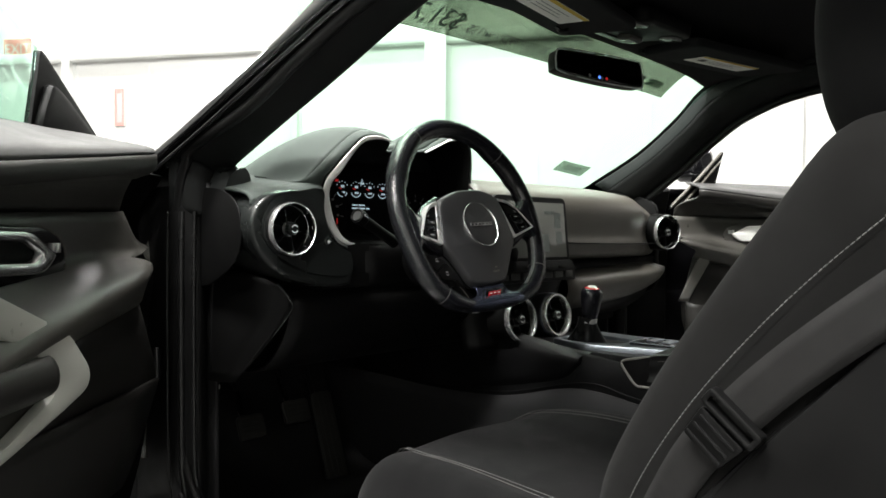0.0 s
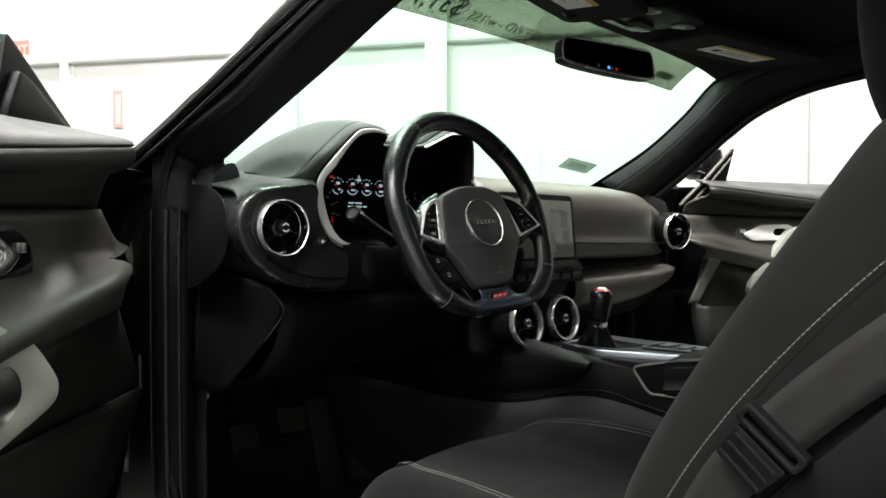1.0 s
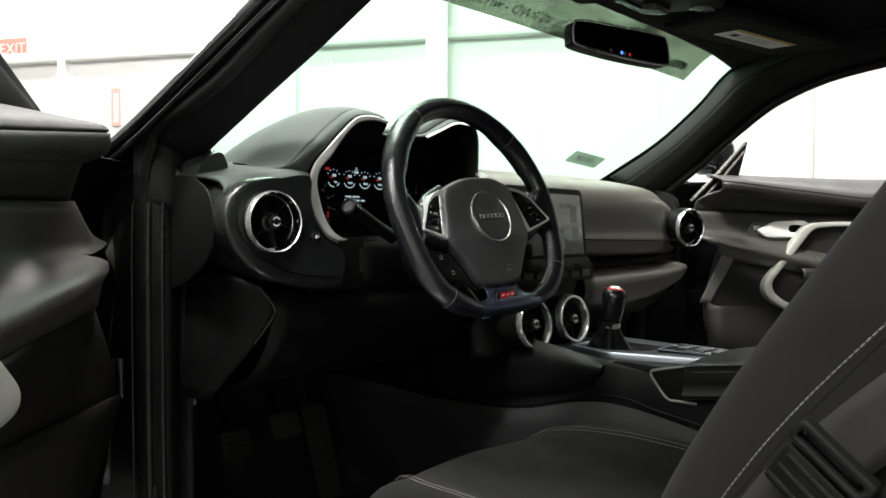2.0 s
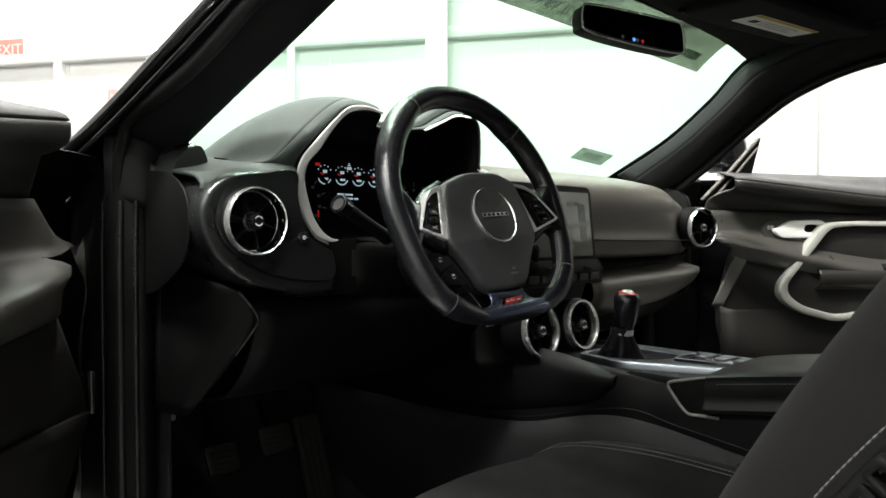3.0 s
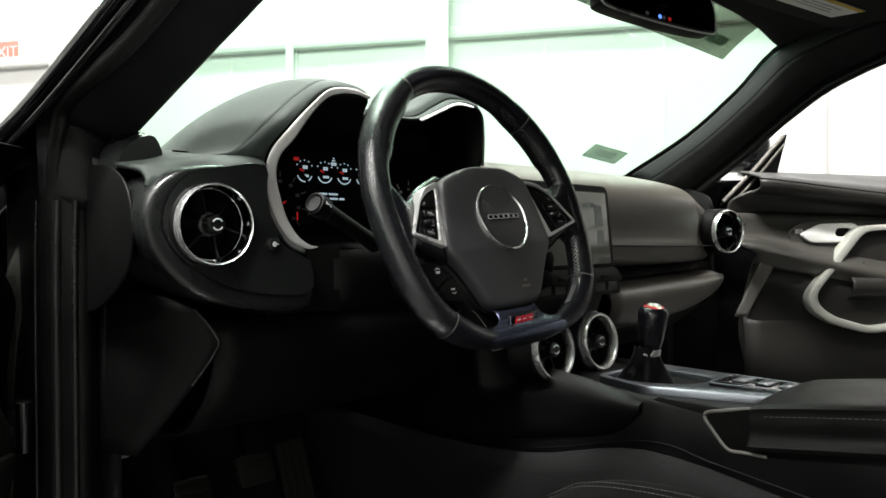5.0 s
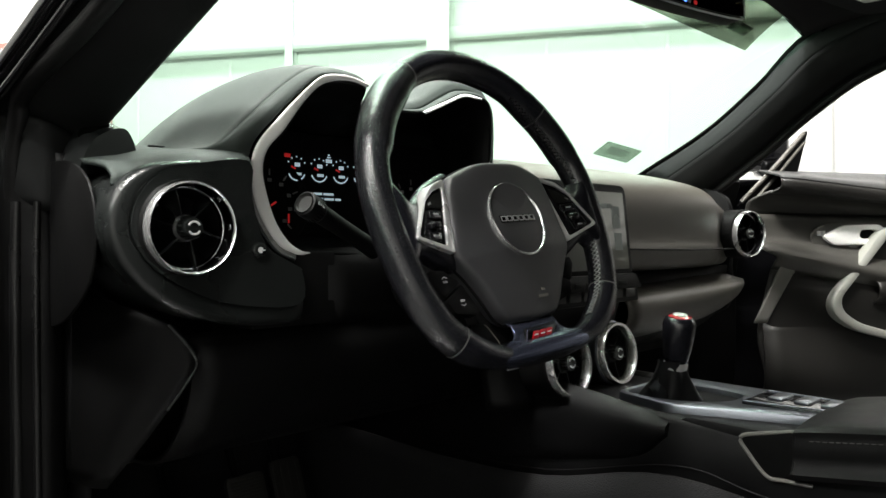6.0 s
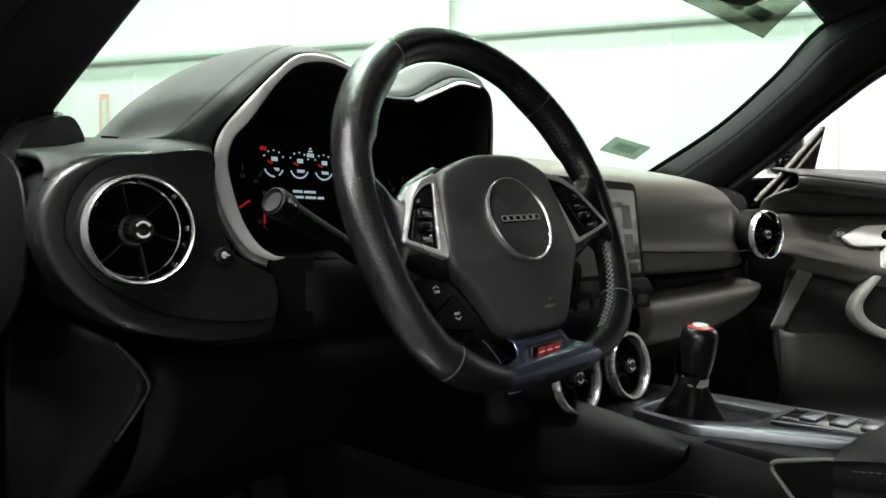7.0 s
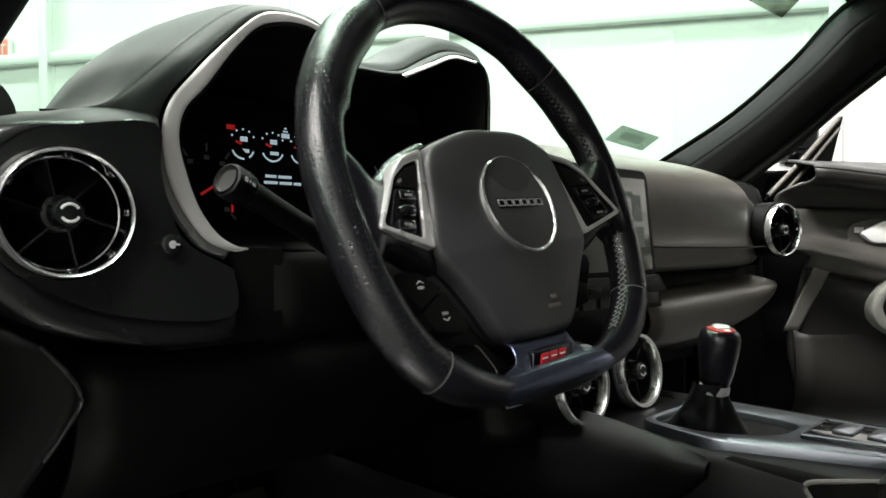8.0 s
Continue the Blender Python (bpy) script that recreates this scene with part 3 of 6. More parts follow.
part("roof_skin", surf([[(-0.62, y, z - 0.03), (-0.4, y, z), (0, y, z + 0.012), (0.4, y, z), (0.62, y, z - 0.03)] for y, z in ((-0.13, 1.295), (-0.3, 1.325), (-0.8, 1.345), (-1.6, 1.29))], 4, 5), PAINT, car, "gloss black roof", solid=0.004, off=1)
part("rear_bulkhead", slab(rounded([(-0.72, 0.23), (0.72, 0.23), (0.66, 1.0), (0.55, 1.25), (-0.55, 1.25), (-0.66, 1.0)], 0.03), 1.62, 1.66, 0.01, BACK), CLOTH, car, "dark rear cabin wall")


for sx in (-1, 1):
    for wy in (1.02, -1.80):
        hub_at = axes((sx * 0.80, wy, 0.345), (0, 1, 0), (0, 0, 1), (sx, 0, 0))
        road_wheel = part("wheel", lathe([(0.15, -0.10), (0.24, -0.11), (0.315, -0.105), (0.345, -0.07), (0.345, 0.07), (0.315, 0.10), (0.25, 0.095), (0.24, 0.06)], 48, hub_at), RUBBER, car, "black road wheel tyre")
        part("rim", lathe([(0.0, 0.05), (0.05, 0.055), (0.06, 0.04), (0.20, 0.06), (0.24, 0.085), (0.245, 0.06), (0.24, -0.08)], 40, hub_at), PAINT, road_wheel, "gloss black rim")
    part("rear_wing", surf([[(sx * 0.79, -1.20, z), (sx * w, -1.5, z), (sx * w, -2.0, z), (sx * w * 0.96, -2.35, z)] for z, w in ((0.36, 0.88), (0.60, 0.92), (0.85, 0.92), (0.96, 0.86), (1.0, 0.74))], 3, 4), PAINT, car, "gloss black rear wing", solid=0.004)
part("boot_lid", surf([[(-0.80, y, z - 0.03), (-0.4, y, z), (0, y, z + 0.01), (0.4, y, z), (0.80, y, z - 0.03)] for y, z in ((-1.70, 1.06), (-1.95, 1.03), (-2.2, 1.0), (-2.36, 0.97))], 3, 4), PAINT, car, "gloss black boot lid", solid=0.004)
part("rear_panel", slab(rounded([(-0.86, 0.36), (0.86, 0.36), (0.84, 0.92), (0.70, 0.99), (-0.70, 0.99), (-0.84, 0.92)], 0.05), 2.34, 2.38, 0.012, BACK), PAINT, car, "gloss black tail panel")
part("nose_panel", slab(rounded([(-0.90, 0.28), (0.90, 0.28), (0.88, 0.74), (0.76, 0.82), (-0.76, 0.82), (-0.88, 0.74)], 0.05), -1.72, -1.68, 0.012, BACK), PAINT, car, "gloss black nose panel")


def ws(x, y, dz=0.0):
    """A point of the windshield over the plan."""
    return (x, y - 0.06 * (x / 0.62) ** 2, 1.108 - 0.534 * (y - 0.248) - 0.035 * (x / 0.62) ** 2 + dz)


pane = part("windshield", surf([[ws(x, y) for x in (-0.66, -0.5, -0.25, 0, 0.25, 0.5, 0.66)] for y in (0.50, 0.3, 0.1, -0.06, -0.19)], 3, 4), WINDSHIELD, car, "green-tinted windshield")
pane.visible_shadow = False
part("glass_border", surf([[ws(x, y, -0.003) for x in (-0.6, -0.3, 0, 0.3, 0.6)] for y in (-0.115, -0.19)], 1, 4), BADGE_BLACK, pane, "black printed glass border")
part("sensor_patch", surf([[ws(x * f, y, -0.0035) for x in (-0.09, 0, 0.09)] for y, f in ((-0.030, 0.85), (-0.11, 1.1))], 1, 3), FILM_IN, pane, "faint patch behind the mirror")
part("cowl", surf([[(x, 0.36 - 0.10 * (x / 0.66) ** 2, 0.982), (x, 0.46 - 0.10 * (x / 0.66) ** 2, 0.965), (x, 0.60, 0.955)] for x in (-0.72, -0.4, 0, 0.4, 0.72)], 3, 3), PLASTIC_DARK, car, "matt black windshield cowl", solid=0.005)
part("bonnet", surf([[(x, y, z - 0.05 * (x / 0.8) ** 2) for x in (-0.86, -0.5, 0, 0.5, 0.86)] for y, z in ((0.60, 0.97), (0.9, 0.97), (1.3, 0.93), (1.7, 0.83))], 3, 4), PAINT, car, "gloss black bonnet", solid=0.004)

# a sale strip and a small permit inside the glass
strip = thing("sale_strip", world_coords=(0, -0.1, 1.24), label="pale see-through sale strip with dark lettering under the glass top", category="banner")
part("film", surf([[ws(x, y, -0.006) for x in (-0.46, -0.3, -0.1, 0.1, 0.3, 0.46 if y < -0.06 else 0.478)] for y in (-0.030, -0.09, -0.165)], 2, 3), STRIP, strip, "pale translucent film", solid=0.0005)


def ws_pose(x, y, dz, turned=1):
    o, a, b = Vector(ws(x, y, dz)), Vector(ws(x + 0.02, y, dz)), Vector(ws(x, y - 0.02, dz))
    ex, ey = (a - o).normalized() * turned, (b - o).normalized()
    return axes(o, ex, ey, ex.cross(ey))


part("price", letters("$31,7", 0.062, ws_pose(-0.365, -0.066, -0.009, -1)), SHEER_INK, strip, "dark painted price")
part("lettering", letters("6.2L V8 RWD - w/1SS", 0.032, ws_pose(-0.125, -0.058, -0.009, -1)), SHEER_INK, strip, "dark printed line")
for x, w in ((0.33, 0.05), (0.40, 0.06)):
    part("print_bar", box(-w / 2, w / 2, -0.011, 0.011, -0.0003, 0.0003, m=ws_pose(x, -0.065, -0.009)), SHEER_INK, strip)
permit = thing("permit_sticker", m=ws_pose(0.512, 0.283, -0.004), label="small dark grey sticker low on the windshield", category="sticker")
part("sheet", slab(rounded([(-0.062, -0.025), (0.062, -0.025), (0.062, 0.025), (-0.062, 0.025)], 0.004), -0.0006, 0.0, ), FILM, permit)
part("inner_panel", slab(rounded([(-0.035, -0.012), (0.035, -0.012), (0.035, 0.012), (-0.035, 0.012)], 0.003), -0.0012, -0.0007), FILM_IN, permit, "darker printed field")

# ---------------------------------------------------------------- dashboard
dash = thing("dashboard", world_coords=(0, 0.15, 0.76), label="black dashboard with a twin-hump instrument hood", category="dashboard")
POD = [(-0.694, 0.87), (-0.684, 0.906), (-0.655, 0.929), (-0.61, 0.938), (-0.57, 0.944), (-0.552, 0.940), (-0.5515, 0.91), (-0.542, 0.866), (-0.521, 0.842),
       (-0.500, 0.838), (-0.490, 0.829), (-0.488, 0.80), (-0.489, 0.777), (-0.499, 0.769), (-0.54, 0.769), (-0.585, 0.775), (-0.635, 0.792), (-0.677, 0.830)]


FACE = [(-0.672, 0.862), (-0.668, 0.895), (-0.645, 0.922), (-0.61, 0.932), (-0.558, 0.938), (-0.556, 0.905), (-0.545, 0.862), (-0.525, 0.838), (-0.505, 0.834), (-0.497, 0.822), (-0.497, 0.792), (-0.54, 0.790), (-0.60, 0.802), (-0.65, 0.83)]


def cast(c, a, ring):
    """How far the way at angle a from c goes to the closed ring."""
    d, best = Vector((math.cos(a), math.sin(a))), 9.0
    for i, q in enumerate(ring):
        p, e = Vector(ring[i - 1]), Vector(q) - Vector(ring[i - 1])
        k = d.x * e.y - d.y * e.x
        if abs(k) > 1e-12:
            w = p - Vector(c)
            t, s = (w.x * e.y - w.y * e.x) / k, (w.x * d.y - w.y * d.x) / k
            if t > 0 and 0 <= s <= 1:
                best = min(best, t)
    return best


FACE = [tuple(p) for p in spline(FACE, 3, True)]
ANGLES = [2 * math.pi * i / 96 for i in range(96)]
OUTER = [(-0.62 + cast((-0.62, 0.87), a, FACE) * math.cos(a), 0.87 + cast((-0.62, 0.87), a, FACE) * math.sin(a)) for a in ANGLES]
HOLE_IN = [(-0.62 + 0.0455 * math.cos(a), 0.87 + 0.0455 * math.sin(a)) for a in ANGLES]
POD = [tuple(p) for p in spline(POD, 4, True)]


def pod_row(y, k, toward=0.0):
    """A loop of the end pod: the pod's outline scaled, or moved towards the vent panel's outline."""
    out = []
    for i, a in enumerate(ANGLES):
        r = cast((-0.62, 0.87), a, POD) * k
        r = r * (1 - toward) + math.hypot(OUTER[i][0] + 0.62, OUTER[i][1] - 0.87) * toward
        out.append((-0.62 + r * math.cos(a), y, 0.87 + r * math.sin(a)))
    return out


part("end_pod", surf([pod_row(0.20, 1.0), pod_row(0.10, 1.0), pod_row(0.045, 1.0), pod_row(0.016, 0.99), pod_row(0.002, 0.955), pod_row(-0.001, 0.94, 0.5), pod_row(0.0, 0.94, 1.0), pod_row(0.012, 0.90, 1.0)], 3, 1, closed=True), PLASTIC, dash, "rounded black end of the dash")
part("vent_face", rim_frame(OUTER, HOLE_IN, -0.006, 0.004, 0.0, BACK), PLASTIC, dash, "flat black panel round the vent")
part("end_cap", slab([tuple(p) for p in spline([(0.205, 0.80), (0.215, 0.90), (0.18, 0.938), (0.10, 0.936), (0.045, 0.912), (0.028, 0.87), (0.045, 0.82), (0.12, 0.78), (0.185, 0.77)], 4, True)],
                      0.0, 0.004, 0.003, axes((-0.6905, 0, 0), (0, 1, 0), (0, 0, 1), (-1, 0, 0))), PLASTIC_DARK, dash, "flush side cap")
part("upper_left_pad", surf([[(x, y + 0.02 * (x < -0.63), z - 0.20 * max(0.0, -0.575 - x) * (1 - max(0.0, y) / 0.5)) for x in (-0.682, -0.66, -0.64, -0.61, -0.58, -0.556)] for y, z in ((-0.002, 0.930), (-0.0015, 0.9385), (0.006, 0.9455), (0.02, 0.9515), (0.05, 0.9555), (0.11, 0.961), (0.22, 0.975), (0.36, 0.982))], 4, 4), PLASTIC_TOP, dash, "grained dash top", solid=0.006)
# no opening: a flat black slab gives the slot's dark inside
part("defrost_slot", slab(rounded([(-0.042, -0.008), (0.042, -0.008), (0.036, 0.008), (-0.036, 0.008)], 0.006), 0.0, 0.002, 0.0005, axes((-0.583, 0.128, 0.9612), Vector((-0.19, 0.97, 0.13)), Vector((-0.98, -0.19, 0)), Vector((0.025, -0.126, 0.99)))), CLUSTER_AND_SHADE, dash, "narrow flat black slab painted as a shaded air slot")
FOOT = [[(-0.682, 0.10, 0.925), (-0.672, 0.112, 0.955), (-0.652, 0.120, 0.972), (-0.630, 0.126, 0.976), (-0.622, 0.130, 0.945)],
                                [(-0.685, 0.17, 0.930), (-0.672, 0.17, 0.985), (-0.652, 0.175, 0.998), (-0.625, 0.19, 0.985), (-0.618, 0.20, 0.950)],
                                [(-0.69, 0.26, 0.93), (-0.68, 0.26, 0.985), (-0.655, 0.27, 1.0), (-0.62, 0.28, 0.985), (-0.61, 0.29, 0.95)]]
for s in (-1, 1):
    # far cover is the shaded copy, in darker plastic
    part("pillar_foot_cover", surf([[(-s * x, y, z) for x, y, z in row] for row in FOOT], 3, 4, closed=True, caps=True), PLASTIC if s < 0 else PLASTIC_DARK, dash, "wedge-shaped pillar foot cover", sharp=28)

# instrument hood: its edge, then rows going forward and down to the glass
HOOD_EDGE = [(-0.552, 0.016, 0.928), (-0.549, 0.006, 0.957), (-0.531, -0.003, 0.983), (-0.507, -0.010, 1.011), (-0.484, -0.015, 1.0335), (-0.463, -0.0165, 1.039), (-0.442, -0.0165, 1.039), (-0.417, -0.013, 1.035),
             (-0.392, 0.030, 1.020), (-0.335, 0.046, 1.026), (-0.276, 0.050, 1.031), (-0.235, 0.049, 1.050), (-0.199, 0.049, 1.065), (-0.158, 0.050, 1.066), (-0.136, 0.052, 1.052), (-0.1275, 0.056, 1.02), (-0.127, 0.060, 0.965)]
HOOD_CREASE = [(-0.592, 0.020, 0.950), (-0.579, 0.013, 0.958), (-0.558, 0.011, 0.979), (-0.531, 0.010, 1.006), (-0.501, 0.008, 1.032), (-0.474, 0.008, 1.048), (-0.444, 0.008, 1.0515), (-0.414, 0.010, 1.044),
               (-0.388, 0.045, 1.026), (-0.333, 0.060, 1.031), (-0.272, 0.066, 1.036), (-0.232, 0.066, 1.056), (-0.197, 0.066, 1.072), (-0.155, 0.066, 1.073), (-0.128, 0.066, 1.058), (-0.118, 0.068, 1.02), (-0.116, 0.070, 0.965)]


def hood_row(y, spread, flat, lift):
    """The hood's crease carried forward to y: widened, flattened towards the dash top, lifted a little."""
    out = []
    for x, y0, z in HOOD_CREASE:
        k = max(0.0, (-0.40 - x) / 0.15) if x < -0.3 else min(1.0, max(0.0, (x + 0.2) / 0.07)) * -0.45
        rise = 0.017 * min(1.0, max(0.0, (x + 0.31) / 0.07)) * min(1.0, y / 0.10) * (z > 1.03) * (1 - flat)
        swell = 0.0095 * math.exp(-((x + 0.535) / 0.045) ** 2) * min(1.0, max(0.0, (y - 0.03) / 0.09)) * (1 - flat)
        out.append((x - spread * k - swell * 0.8, max(y0 + 0.012, y), swell * 0.7 + rise + z * (1 - flat) + (0.972 + 0.012 * (0.93 < z)) * flat + lift * (z > 0.96)))
    return out


part("hood_shoulder", surf([HOOD_EDGE, [tuple(np.array(a) * 0.5 + np.array(b) * 0.5 + (-0.001, -0.003, 0.001)) for a, b in zip(HOOD_EDGE, HOOD_CREASE)], HOOD_CREASE], 3, 4), PLASTIC_TOP, dash, "black shoulder of the hood beside the trim", solid=0.003, off=-1)
part("instrument_hood", surf([HOOD_CREASE, hood_row(0.05, 0.006, 0.0, 0.009), hood_row(0.13, 0.008, 0.04, 0.014), hood_row(0.24, 0.000, 0.32, 0.012), hood_row(0.35, -0.010, 1.0, -0.008)], 4, 4), PLASTIC_TOP, dash, "grained twin-hump hood over the dials", solid=0.004, off=-1)
BEZEL = [(-0.474, 0.022, 0.8425), (-0.490, 0.021, 0.842), (-0.512, 0.020, 0.852), (-0.531, 0.019, 0.876), (-0.543, 0.017, 0.903), (-0.549, 0.012, 0.932), (-0.546, 0.004, 0.957),
         (-0.529, -0.005, 0.982), (-0.505, -0.012, 1.010), (-0.482, -0.0165, 1.032), (-0.463, -0.018, 1.0375), (-0.442, -0.018, 1.0375), (-0.418, -0.015, 1.0335)]
BEZEL_IN = [(-0.474, 0.020, 0.8455), (-0.486, 0.018, 0.8475), (-0.502, 0.018, 0.857), (-0.5175, 0.017, 0.877), (-0.5285, 0.015, 0.903), (-0.5365, 0.011, 0.931), (-0.5345, 0.004, 0.953),
            (-0.521, -0.004, 0.972), (-0.500, -0.010, 1.004), (-0.482, -0.014, 1.0235), (-0.463, -0.0165, 1.031), (-0.442, -0.017, 1.0335), (-0.418, -0.0145, 1.031)]
side_in = [(x - 0.0005, y + 0.001, z) for x, y, z in BEZEL[1:6]]
part("trim_surround", surf([side_in, [(x - 0.007, y * 0.5, z - 0.003) for x, y, z in side_in], [(x - 0.016, -0.0030, z - 0.006) for x, y, z in side_in]], 3, 5), PLASTIC, dash, "black plastic band beside the trim", solid=0.002)
part("hood_trim", surf([BEZEL, [tuple((np.array(a) + np.array(b)) / 2 + (0, -0.0006, 0)) for a, b in zip(BEZEL, BEZEL_IN)], BEZEL_IN], 2, 5), TRIM, dash, "satin silver trim round the dials", solid=0.002)
part("hood_trim", surf([[(-0.276, 0.048, 1.030), (-0.235, 0.047, 1.049), (-0.199, 0.047, 1.064), (-0.160, 0.048, 1.064)], [(-0.272, 0.046, 1.027), (-0.234, 0.045, 1.045), (-0.199, 0.045, 1.060), (-0.162, 0.046, 1.061)]], 2, 5), TRIM, dash, "satin silver trim of the far hump", solid=0.0015)
inner = [(x + 0.001 if x < -0.3 else x - 0.003, y + 0.003, z - 0.001) for x, y, z in [*BEZEL_IN, *HOOD_EDGE[8:]]]
inner += [(-0.126, 0.06, 0.90), (-0.15, 0.05, 0.845), (-0.30, 0.03, 0.835)]
deep = [(x * 0.94 - 0.02, 0.165, 0.94 + (z - 0.94) * 0.75) for x, y, z in inner]
# the hood's shade is put into the tunnel's near-black colour
part("dial_tunnel", surf([inner, [tuple((np.array(a) * 0.4 + np.array(b) * 0.6)) for a, b in zip(inner, deep)], deep], 2, 3, closed=True, caps=False), CLUSTER_AND_SHADE, dash, "tunnel round the dials, its shade painted near-black", solid=0.003)
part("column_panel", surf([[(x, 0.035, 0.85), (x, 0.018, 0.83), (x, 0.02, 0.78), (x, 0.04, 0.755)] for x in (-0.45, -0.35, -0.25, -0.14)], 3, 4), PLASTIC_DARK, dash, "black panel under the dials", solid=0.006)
# darker plastic than the dash end above; the low shade is in its colour
part("knee_panel", surf([[(x, 0.04 + 0.02 * (x > -0.3), 0.765), (x, 0.024, 0.738), (x, 0.045, 0.68), (x, 0.11, 0.62), (x, 0.2, 0.60)] for x in (-0.605, -0.5, -0.35, -0.2, -0.06)], 3, 4), PLASTIC_DARK, dash, "knee panel, its shade painted near-black", solid=0.006)
part("knee_edge", tube(spline([(-0.425, 0.062, 0.671), (-0.412, 0.056, 0.682), (-0.402, 0.050, 0.700), (-0.35, 0.040, 0.706), (-0.27, 0.035, 0.712)], 5), 0.0022, n=8), PLASTIC, dash, "thin black edge of the knee panel")
part("column_latch", slab(rounded([(-0.016, -0.004), (0.016, -0.004), (0.013, 0.004), (-0.013, 0.004)], 0.003), 0.0, 0.006, 0.002, pose(-0.418, 0.024, 0.801) @ BACK), PLASTIC, dash, "small gloss latch under the dials")
# darkened like the knee panel, in place of shade under the pod
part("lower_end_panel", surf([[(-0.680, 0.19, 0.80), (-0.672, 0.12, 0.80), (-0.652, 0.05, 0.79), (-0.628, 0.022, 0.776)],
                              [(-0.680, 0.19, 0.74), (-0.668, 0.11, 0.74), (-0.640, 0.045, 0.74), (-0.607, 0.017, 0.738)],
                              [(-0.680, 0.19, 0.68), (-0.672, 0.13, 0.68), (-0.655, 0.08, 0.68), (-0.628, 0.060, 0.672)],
                              [(-0.680, 0.19, 0.60), (-0.674, 0.165, 0.60), (-0.666, 0.14, 0.60), (-0.655, 0.125, 0.60)]], 4, 4), PLASTIC_DARK, dash, "lower side panel, its shade painted near-black", solid=0.006)
part("panel_lip", tube(spline([(-0.630, 0.0225, 0.778), (-0.614, 0.018, 0.757), (-0.606, 0.0155, 0.738), (-0.612, 0.030, 0.715), (-0.622, 0.048, 0.690)], 5), 0.0018, n=8), PLASTIC, dash, "thin moulded edge")
sw = thing("dimmer_button", m=pose(-0.5492, -0.0045, 0.8485) @ BACK, label="small round black button with a white lamp sign", category="button")
part("cap", lathe([(0, 0.004), (0.006, 0.004), (0.0075, 0.003), (0.008, -0.002)], 24), PLASTIC, sw)
part("sign", joined(slab([(0.003 * math.cos(a), 0.003 * math.sin(a)) for a in np.linspace(0.6, 5.2, 10)], 0.0041, 0.0045), box(-0.001, 0.005, -0.0006, 0.0006, 0.0041, 0.0045)), MARK, sw, "white sign")

# added filler boxes, near-black so that gaps look unlit
part("core", joined(box(-0.672, 0.668, 0.185, 0.34, 0.60, 0.945, 0.01), box(-0.55, -0.13, 0.10, 0.19, 0.64, 0.835, 0.01), box(-0.545, -0.44, 0.018, 0.10, 0.765, 0.846, 0.003)), CLUSTER_AND_SHADE, dash, "near-black filler painted as the dash's inner shade")
# passenger side
part("passenger_pad", surf([[(x, b + 0.24, 0.984 - k * 0.5), (x, b + 0.12, 0.990 - k), (x, b + 0.05, 0.982 - k), (x, b + 0.012, 0.957 - k), (x, b, 0.92 - k * 0.5), (x, b + 0.002, 0.862), (x, b - 0.002, 0.838), (x, b + 0.004, 0.812), (x, b + 0.03, 0.800), (x, b + 0.1, 0.80)]
                            for x, b, k in ((-0.13, 0.03, 0), (0.0, 0.022, 0), (0.15, 0.012, 0), (0.35, 0.004, 0.002), (0.50, 0.006, 0.010), (0.56, 0.022, 0.018), (0.63, 0.036, 0.034), (0.695, 0.07, 0.05))], 4, 4), PLASTIC_GREY, dash, "charcoal padded passenger panel", solid=0.006)
part("pad_crease", tube(spline([(0.14, 0.0085, 0.842), (0.35, 0.0005, 0.8385), (0.55, -0.0035, 0.838), (0.66, 0.012, 0.842)], 5), 0.0018, n=6), PLASTIC_DARK, dash, "stitched crease")
part("glovebox_lid", surf([[(x, b + 0.05, 0.782 + k), (x, b, 0.768 + k), (x, b - 0.012, 0.735 + k + q * 0.5), (x, b + 0.008, 0.69 + q), (x, b + 0.07, 0.665 + q)] for x, b, k, q in ((0.175, 0.02, -0.012, 0), (0.3, 0.012, -0.008, 0.0), (0.5, 0.008, -0.002, 0.012), (0.62, 0.010, 0.002, 0.038), (0.668, 0.03, 0.004, 0.055))], 3, 4), PLASTIC_GREY, dash, "charcoal glovebox lid", solid=0.005)
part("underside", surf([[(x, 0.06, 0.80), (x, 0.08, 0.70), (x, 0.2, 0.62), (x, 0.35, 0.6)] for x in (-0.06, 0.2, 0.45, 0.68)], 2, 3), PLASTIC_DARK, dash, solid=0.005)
part("passenger_end", slab([tuple(p) for p in spline([(0.25, 0.97), (0.08, 0.97), (0.045, 0.90), (0.05, 0.80), (0.06, 0.70), (0.25, 0.66)], 3, True)], 0.0, 0.02, 0.005, axes((0.672, 0, 0), (0, 1, 0), (0, 0, 1), (1, 0, 0))), PLASTIC_DARK, dash, "black far end of the dash")

